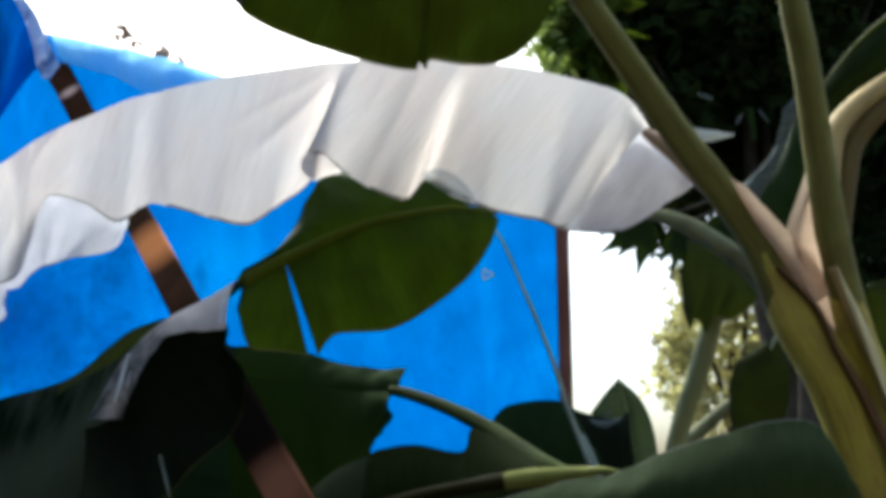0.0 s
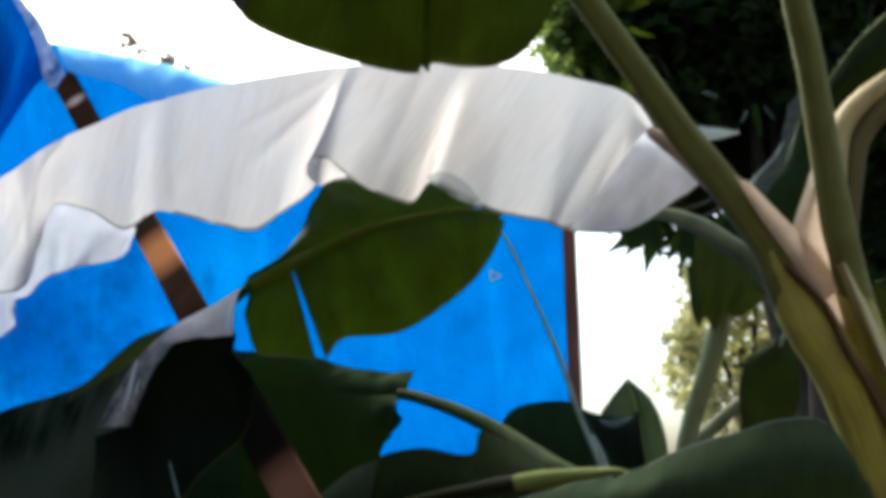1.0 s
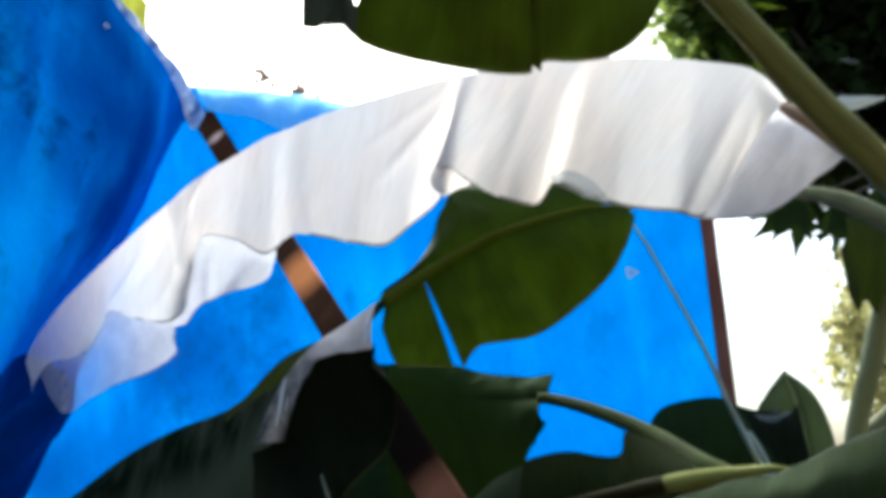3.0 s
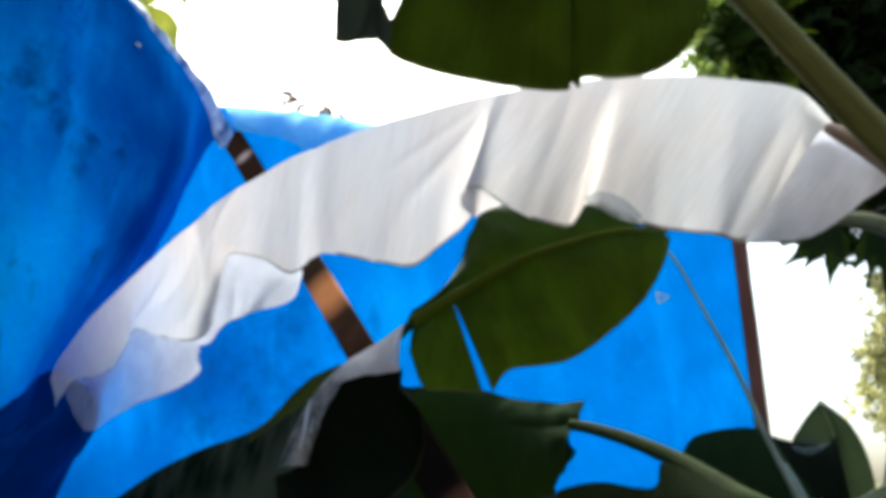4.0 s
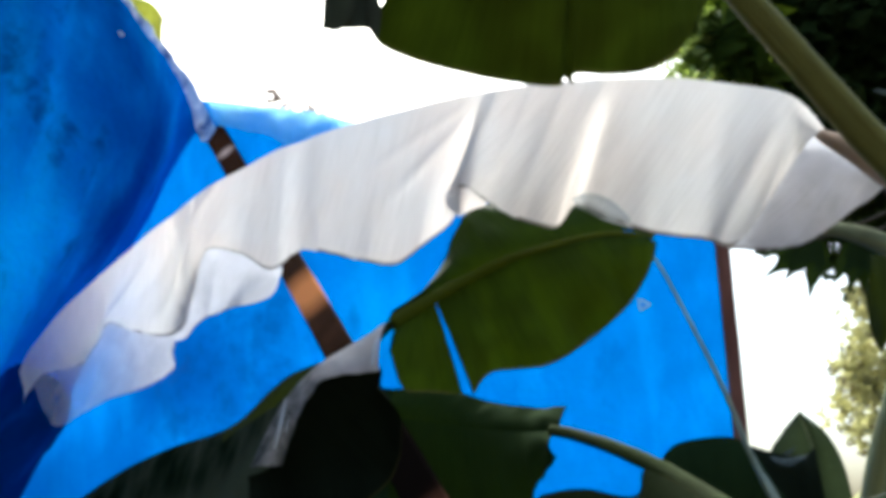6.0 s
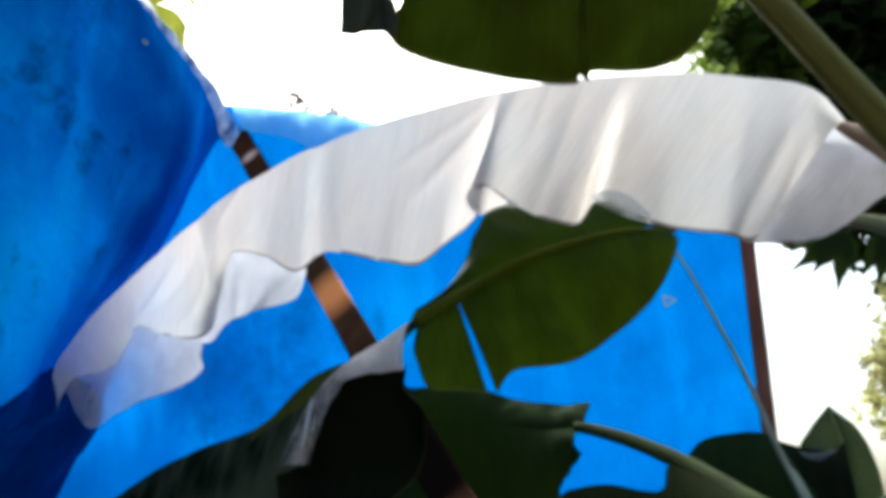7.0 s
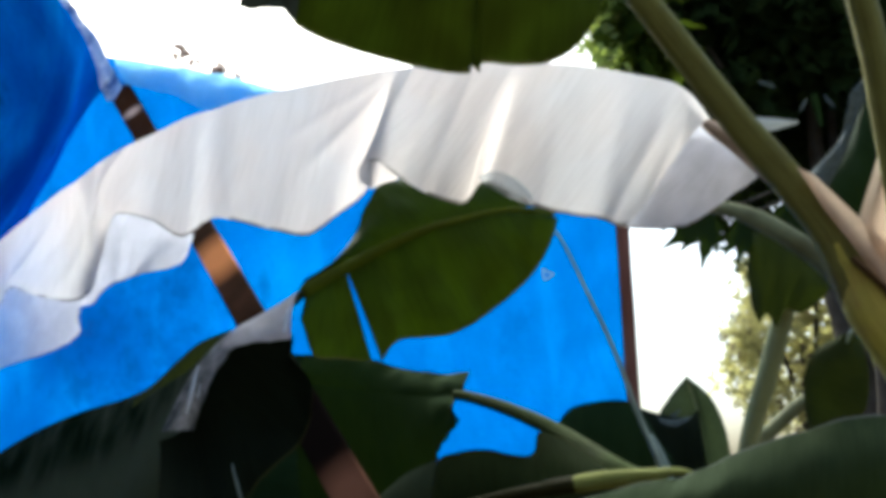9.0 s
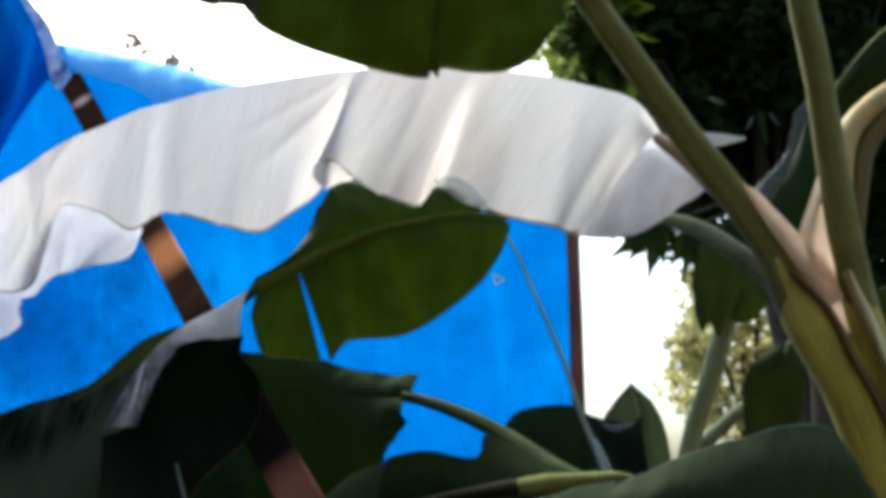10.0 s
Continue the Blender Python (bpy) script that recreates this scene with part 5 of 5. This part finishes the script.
leaf(back_plant, [dict(rib=[(0.756, 3.510, 1.991), (0.783, 3.525, 1.873), (0.803, 3.547, 1.733), (0.815, 3.582, 1.549)], edge=[(0.753, 3.510, 1.991), (0.672, 3.517, 1.900), (0.620, 3.522, 1.813), (0.612, 3.561, 1.617)], belly=0.01, ruffle=0.015, nu=30, nv=10, seed=33),
                  dict(rib=[(0.756, 3.510, 1.991), (0.783, 3.525, 1.873), (0.803, 3.547, 1.733), (0.815, 3.582, 1.549)], edge=[(0.758, 3.510, 1.991), (0.843, 3.496, 1.898), (0.893, 3.516, 1.766), (0.912, 3.548, 1.594)], belly=0.015, ruffle=0.01, nu=30, nv=10, seed=34)],
     LIGHT_GREEN, "pointed pale green leaf", [(0.754, 3.501, 1.985), (0.781, 3.515, 1.872), (0.800, 3.537, 1.732), (0.812, 3.572, 1.548)], 0.006, GREEN_STEM, rib_flat=0.4)
leaf(back_plant, [dict(rib=[(0.542, 3.102, 1.786), (0.595, 3.105, 1.776), (0.659, 3.103, 1.782)], edge=[(0.560, 3.089, 1.760), (0.612, 3.092, 1.750), (0.686, 3.078, 1.794)], belly=0.004, ruffle=0.004, nu=16, nv=6, seed=35)], BLUE_GREY, "grey curled leaf edge")
tube("petiole", [(0.504, 3.018, 1.718), (0.535, 3.036, 1.659), (0.565, 3.060, 1.581), (0.586, 3.096, 1.463)], [0.006, 0.008, 0.009], CORD, back_plant, 16, 10, label="pale grey leaf stalk")
leaf(back_plant, [dict(rib=[(0.599, 3.295, 1.787), (0.630, 3.287, 1.810), (0.672, 3.277, 1.832)], edge=[(0.606, 3.294, 1.778), (0.640, 3.287, 1.792), (0.671, 3.278, 1.825)], belly=0.003, ruffle=0.0, nu=12, nv=6, seed=46)], BLUE_GREY, "thin grey curled leaf edge")

# ---- papaya plant ----
papaya = thing("papaya_plant", (0.953, 3.865, 0.0), "young papaya plant with drooping lobed leaves", "papaya plant")
tube("stem", [(0.975, 2.835, 2.148), (0.955, 2.922, 2.031), (0.933, 3.008, 1.921), (0.902, 3.099, 1.796),
     (0.878, 3.197, 1.647), (0.877, 3.306, 1.461), (0.953, 3.865, -0.030)], [0.032, 0.036, 0.036, 0.036, 0.038, 0.045], GREEN_STEM, papaya, 40, 14, label="olive green stem")
tube("leaf_stalk", [(0.916, 3.293, 1.673), (1.013, 3.269, 1.753), (1.124, 3.240, 1.847), (1.258, 3.215, 1.928)], [0.03, 0.028, 0.024, 0.02], GREY_STALK, papaya, 20, 12)
tube("leaf_stalk", [(0.680, 2.595, 2.419), (0.748, 2.571, 2.395), (0.821, 2.543, 2.348), (0.909, 2.524, 2.274),
     (1.004, 2.512, 2.176), (1.094, 2.549, 2.055)], [0.018, 0.026, 0.032, 0.034, 0.036, 0.036], GREY_STALK, papaya, 30, 14, 0.2, "grey-green stalk")
leaf(papaya, [dict(rib=[(0.856, 2.726, 2.367), (0.926, 2.729, 2.357), (1.018, 2.727, 2.294), (1.091, 2.723, 2.172)], edge=[(0.834, 2.758, 2.262), (0.843, 2.790, 2.130), (0.858, 2.790, 2.062), (0.884, 2.785, 2.096), (0.912, 2.780, 2.048), (0.945, 2.775, 2.102), (0.995, 2.760, 2.088), (1.071, 2.740, 2.140)], belly=0.03, ruffle=0.03, nu=44, nv=14, seed=41)],
     OLIVE_SHADE, "dark drooping leaf")
leaf(papaya, [dict(rib=[(0.889, 2.560, 1.676), (0.879, 2.522, 1.801), (0.905, 2.492, 1.901), (0.983, 2.477, 1.950)], edge=[(0.946, 2.517, 1.648), (1.031, 2.492, 1.730), (1.048, 2.457, 1.844), (1.037, 2.458, 1.943)], belly=0.03, ruffle=0.015, nu=30, nv=14, seed=42)],
     OLIVE_SHADE, "dark rounded leaf")


def lobe(root, tip, width, teeth=3):
    """One pointed lobe of a papaya leaf with teeth along both sides."""
    root, tip = Vector(root), Vector(tip)
    ax = tip - root
    side = ax.cross(Vector((0, 1, 0.2))).normalized()
    n, rows = 24, []
    for i in range(n + 1):
        s = i / n
        w = width * (0.35 + 0.9 * math.sin(math.pi * min(1, s * 1.05) ** 0.9)) * (1 - s) ** 0.35
        w *= 0.75 + 0.5 * abs(((s * teeth) % 1) - 0.35)
        c = root + ax * s
        sag = Vector((0, 0.02 * math.sin(3 * s), -0.03 * s * s))
        rows.append((c - side * w + sag, c + sag * 1.4, c + side * w + sag))
    v = [p for r in rows for p in r]
    f = [q for i in range(n) for q in ((i * 3, i * 3 + 3, i * 3 + 4, i * 3 + 1), (i * 3 + 1, i * 3 + 4, i * 3 + 5, i * 3 + 2))]
    return v, f, [(i / n, 0.2) for i in range(n + 1) for _ in range(3)]


def papaya_leaf(parent, root, tips, width):
    v, f, u = [], [], []
    for t in tips:
        a, b, c = lobe(root, t, width)
        f += [tuple(x + len(v) for x in q) for q in b]
        v += a
        u += c
    return hang("leaf", mesh_of("leaf", v, f, TREE_LEAF, u), parent, "dark lobed leaf hanging down")


papaya_tree = thing("papaya_tree", (2.451, 5.993, 0.0), "papaya tree with dark lobed leaves", "papaya tree")
tube("trunk", [(2.341, 4.949, 3.440), (2.378, 5.132, 2.842), (2.415, 5.455, 1.786), (2.451, 5.993, -0.030)], [0.05, 0.07, 0.09, 0.11], BARK, papaya_tree, 30, 14)
papaya_leaf(papaya_tree, (1.286, 4.792, 3.134), [(0.951, 4.783, 2.959), (1.052, 4.741, 2.924), (1.179, 4.775, 2.812), (1.288, 4.796, 2.915),
     (0.978, 4.840, 3.113)], 0.055)
papaya_leaf(papaya_tree, (1.527, 4.830, 3.147), [(1.323, 4.799, 2.905), (1.403, 4.817, 2.846), (1.501, 4.867, 2.852), (1.583, 4.811, 2.866),
     (1.403, 4.866, 3.028)], 0.06)
papaya_leaf(papaya_tree, (1.827, 4.908, 3.231), [(1.580, 4.876, 2.994), (1.686, 4.918, 2.859), (1.828, 4.918, 2.859), (1.934, 4.886, 2.961)], 0.07)
tube("leaf_stalk", [(1.291, 4.807, 3.151), (1.509, 4.806, 3.225), (1.863, 4.871, 3.352), (2.341, 4.970, 3.370)], [0.008, 0.01, 0.014], BARK, papaya_tree, 20, 8)
tube("leaf_stalk", [(1.532, 4.847, 3.157), (1.827, 4.898, 3.266), (2.341, 5.003, 3.264)], [0.008, 0.01, 0.014], BARK, papaya_tree, 20, 8)

# ---- trees and bushes behind ----
rng = np.random.default_rng(4)


def tree(at, height, clumps, count, size, material, label, seed, name="tree", category="tree", bark=BARK):
    ob = thing(name, (at[0], at[1], 0), label, category)
    cl = np.asarray(clumps, float)
    tube("trunk", [(at[0], at[1], -0.1), (at[0] + 0.1, at[1], height * 0.3), (at[0] - 0.05, at[1] + 0.1, height * 0.62), (at[0], at[1], height)], [0.16, 0.13, 0.1, 0.04], bark, ob, 30, 14)
    for k in range(0, len(cl), max(1, len(cl) // 8)):
        c = cl[k]
        z = min(c[2] - 0.2, height * 0.6)
        tube("branch", [(at[0], at[1], z), ((at[0] + c[0]) / 2, (at[1] + c[1]) / 2, (z + c[2]) / 2 + 0.1), tuple(c[:3])], [0.05, 0.035, 0.012], bark, ob, 14, 8)
    foliage("crown", clumps, count, size, material, ob, seed)
    return ob


def cluster(lo, hi, n, r0, r1):
    return [(*rng.uniform(lo, hi), rng.uniform(r0, r1)) for _ in range(n)]


shade = tree((3.0, 7.2), 5.5, cluster((1.75, 6.2, 4.5), (5.4, 8.4, 8.8), 70, 0.4, 0.75) + cluster((1.30, 6.4, 4.7), (2.1, 7.4, 6.6), 30, 0.2, 0.42), 29000, 0.2, TREE_LEAF, "dense dark green shade tree", 1)
foliage("front_leaves", [(*c, 0.11) for c in [(0.646, 5.135, 4.762), (0.707, 5.190, 4.656), (0.803, 5.178, 4.741), (0.620, 5.176, 4.644),
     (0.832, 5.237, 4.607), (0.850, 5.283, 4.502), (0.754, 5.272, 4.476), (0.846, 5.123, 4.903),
     (0.763, 5.060, 5.017)]], 170, 0.10, LIT_LEAF, shade, 11, "yellow-green leaves, coloured bright as lit")
foliage("front_leaves", [(*c, 0.2) for c in [(0.972, 5.321, 4.751), (1.093, 5.401, 4.614), (1.135, 5.352, 4.764), (1.008, 5.404, 4.561),
     (1.017, 5.249, 4.956), (1.114, 5.213, 5.104)]], 150, 0.32, DULL_LEAF, shade, 12, "broad green leaves")
tree((5.5, 10.2), 6.0, cluster((2.9, 9.3, 5.2), (8.5, 11.0, 10.5), 70, 0.6, 1.0), 16000, 0.28, TREE_LEAF, "tall dark leafy tree further back", 7)
tree((4.6, 6.4), 4.5, cluster((3.75, 5.4, 0.8), (7.0, 7.4, 5.2), 60, 0.4, 0.8), 20000, 0.2, TREE_LEAF, "dense dark leafy tree", 2)
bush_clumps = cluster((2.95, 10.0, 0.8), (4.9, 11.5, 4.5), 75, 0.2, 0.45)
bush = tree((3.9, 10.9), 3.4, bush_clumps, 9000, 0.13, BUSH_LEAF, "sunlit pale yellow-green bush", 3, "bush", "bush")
# shade between the leaves, put in as darker leaves
foliage("shaded_leaves", [(x, y + 0.1, z - 0.05, r) for x, y, z, r in bush_clumps], 1150, 0.13, BUSH_SHADE, bush, 13, "brownish olive leaves standing in for shaded gaps")
# bare tree tops above the shelter
dry = thing("dry_tree", (-10.0, 24.0, 0), "bare tree with a few dry brown leaves", "tree")
tube("trunk", [(-10.0, 24.0, 0), (-10.1, 24.1, 7), (-9.6, 23.8, 13.5)], [0.16, 0.12, 0.05], BARK, dry, 20, 10)
for ends in ([(-10.455, 23.275, 14.299), (-10.274, 23.011, 15.162), (-10.111, 22.826, 15.767),
     (-10.689, 22.726, 16.095)], [(-9.281, 23.301, 14.213), (-9.010, 23.090, 14.903), (-8.775, 22.863, 15.646), (-8.631, 22.779, 15.922)], [(-10.274, 23.011, 15.162), (-9.732, 22.932, 15.421), (-9.281, 23.085, 14.921)]):
    tube("branch", ends, [0.035, 0.02, 0.01], DRY_LEAF, dry, 14, 6)
foliage("dry_leaves", [(*c, 0.17) for c in [(-10.256, 22.768, 15.957), (-10.075, 22.842, 15.715), (-9.931, 22.884, 15.577), (-9.028, 23.022, 15.128),
     (-8.956, 22.979, 15.266), (-10.328, 22.863, 15.646), (-8.342, 23.095, 14.886)]], 90, 0.3, DRY_LEAF, dry, 6)
# sunlit banana leaf behind the side sheet
far_plant = thing("banana_plant", (-4.2, 8.6, 0), "banana plant in full sun with yellow-green torn leaves", "banana plant")
tube("pseudostem", [(-4.2, 8.6, 0), (-4.2, 8.6, 2.5), (-4.1, 8.6, 4.6)], [0.12, 0.1, 0.06], OLIVE_STALK, far_plant, 20, 12)
tube("midrib", [(-4.396, 5.159, 6.618), (-4.088, 5.443, 6.581), (-3.788, 5.677, 6.559), (-3.652, 5.847, 6.467)], [0.035, 0.028, 0.018, 0.008], PALE_RIB, far_plant, 30, 8, label="pale yellow midrib")
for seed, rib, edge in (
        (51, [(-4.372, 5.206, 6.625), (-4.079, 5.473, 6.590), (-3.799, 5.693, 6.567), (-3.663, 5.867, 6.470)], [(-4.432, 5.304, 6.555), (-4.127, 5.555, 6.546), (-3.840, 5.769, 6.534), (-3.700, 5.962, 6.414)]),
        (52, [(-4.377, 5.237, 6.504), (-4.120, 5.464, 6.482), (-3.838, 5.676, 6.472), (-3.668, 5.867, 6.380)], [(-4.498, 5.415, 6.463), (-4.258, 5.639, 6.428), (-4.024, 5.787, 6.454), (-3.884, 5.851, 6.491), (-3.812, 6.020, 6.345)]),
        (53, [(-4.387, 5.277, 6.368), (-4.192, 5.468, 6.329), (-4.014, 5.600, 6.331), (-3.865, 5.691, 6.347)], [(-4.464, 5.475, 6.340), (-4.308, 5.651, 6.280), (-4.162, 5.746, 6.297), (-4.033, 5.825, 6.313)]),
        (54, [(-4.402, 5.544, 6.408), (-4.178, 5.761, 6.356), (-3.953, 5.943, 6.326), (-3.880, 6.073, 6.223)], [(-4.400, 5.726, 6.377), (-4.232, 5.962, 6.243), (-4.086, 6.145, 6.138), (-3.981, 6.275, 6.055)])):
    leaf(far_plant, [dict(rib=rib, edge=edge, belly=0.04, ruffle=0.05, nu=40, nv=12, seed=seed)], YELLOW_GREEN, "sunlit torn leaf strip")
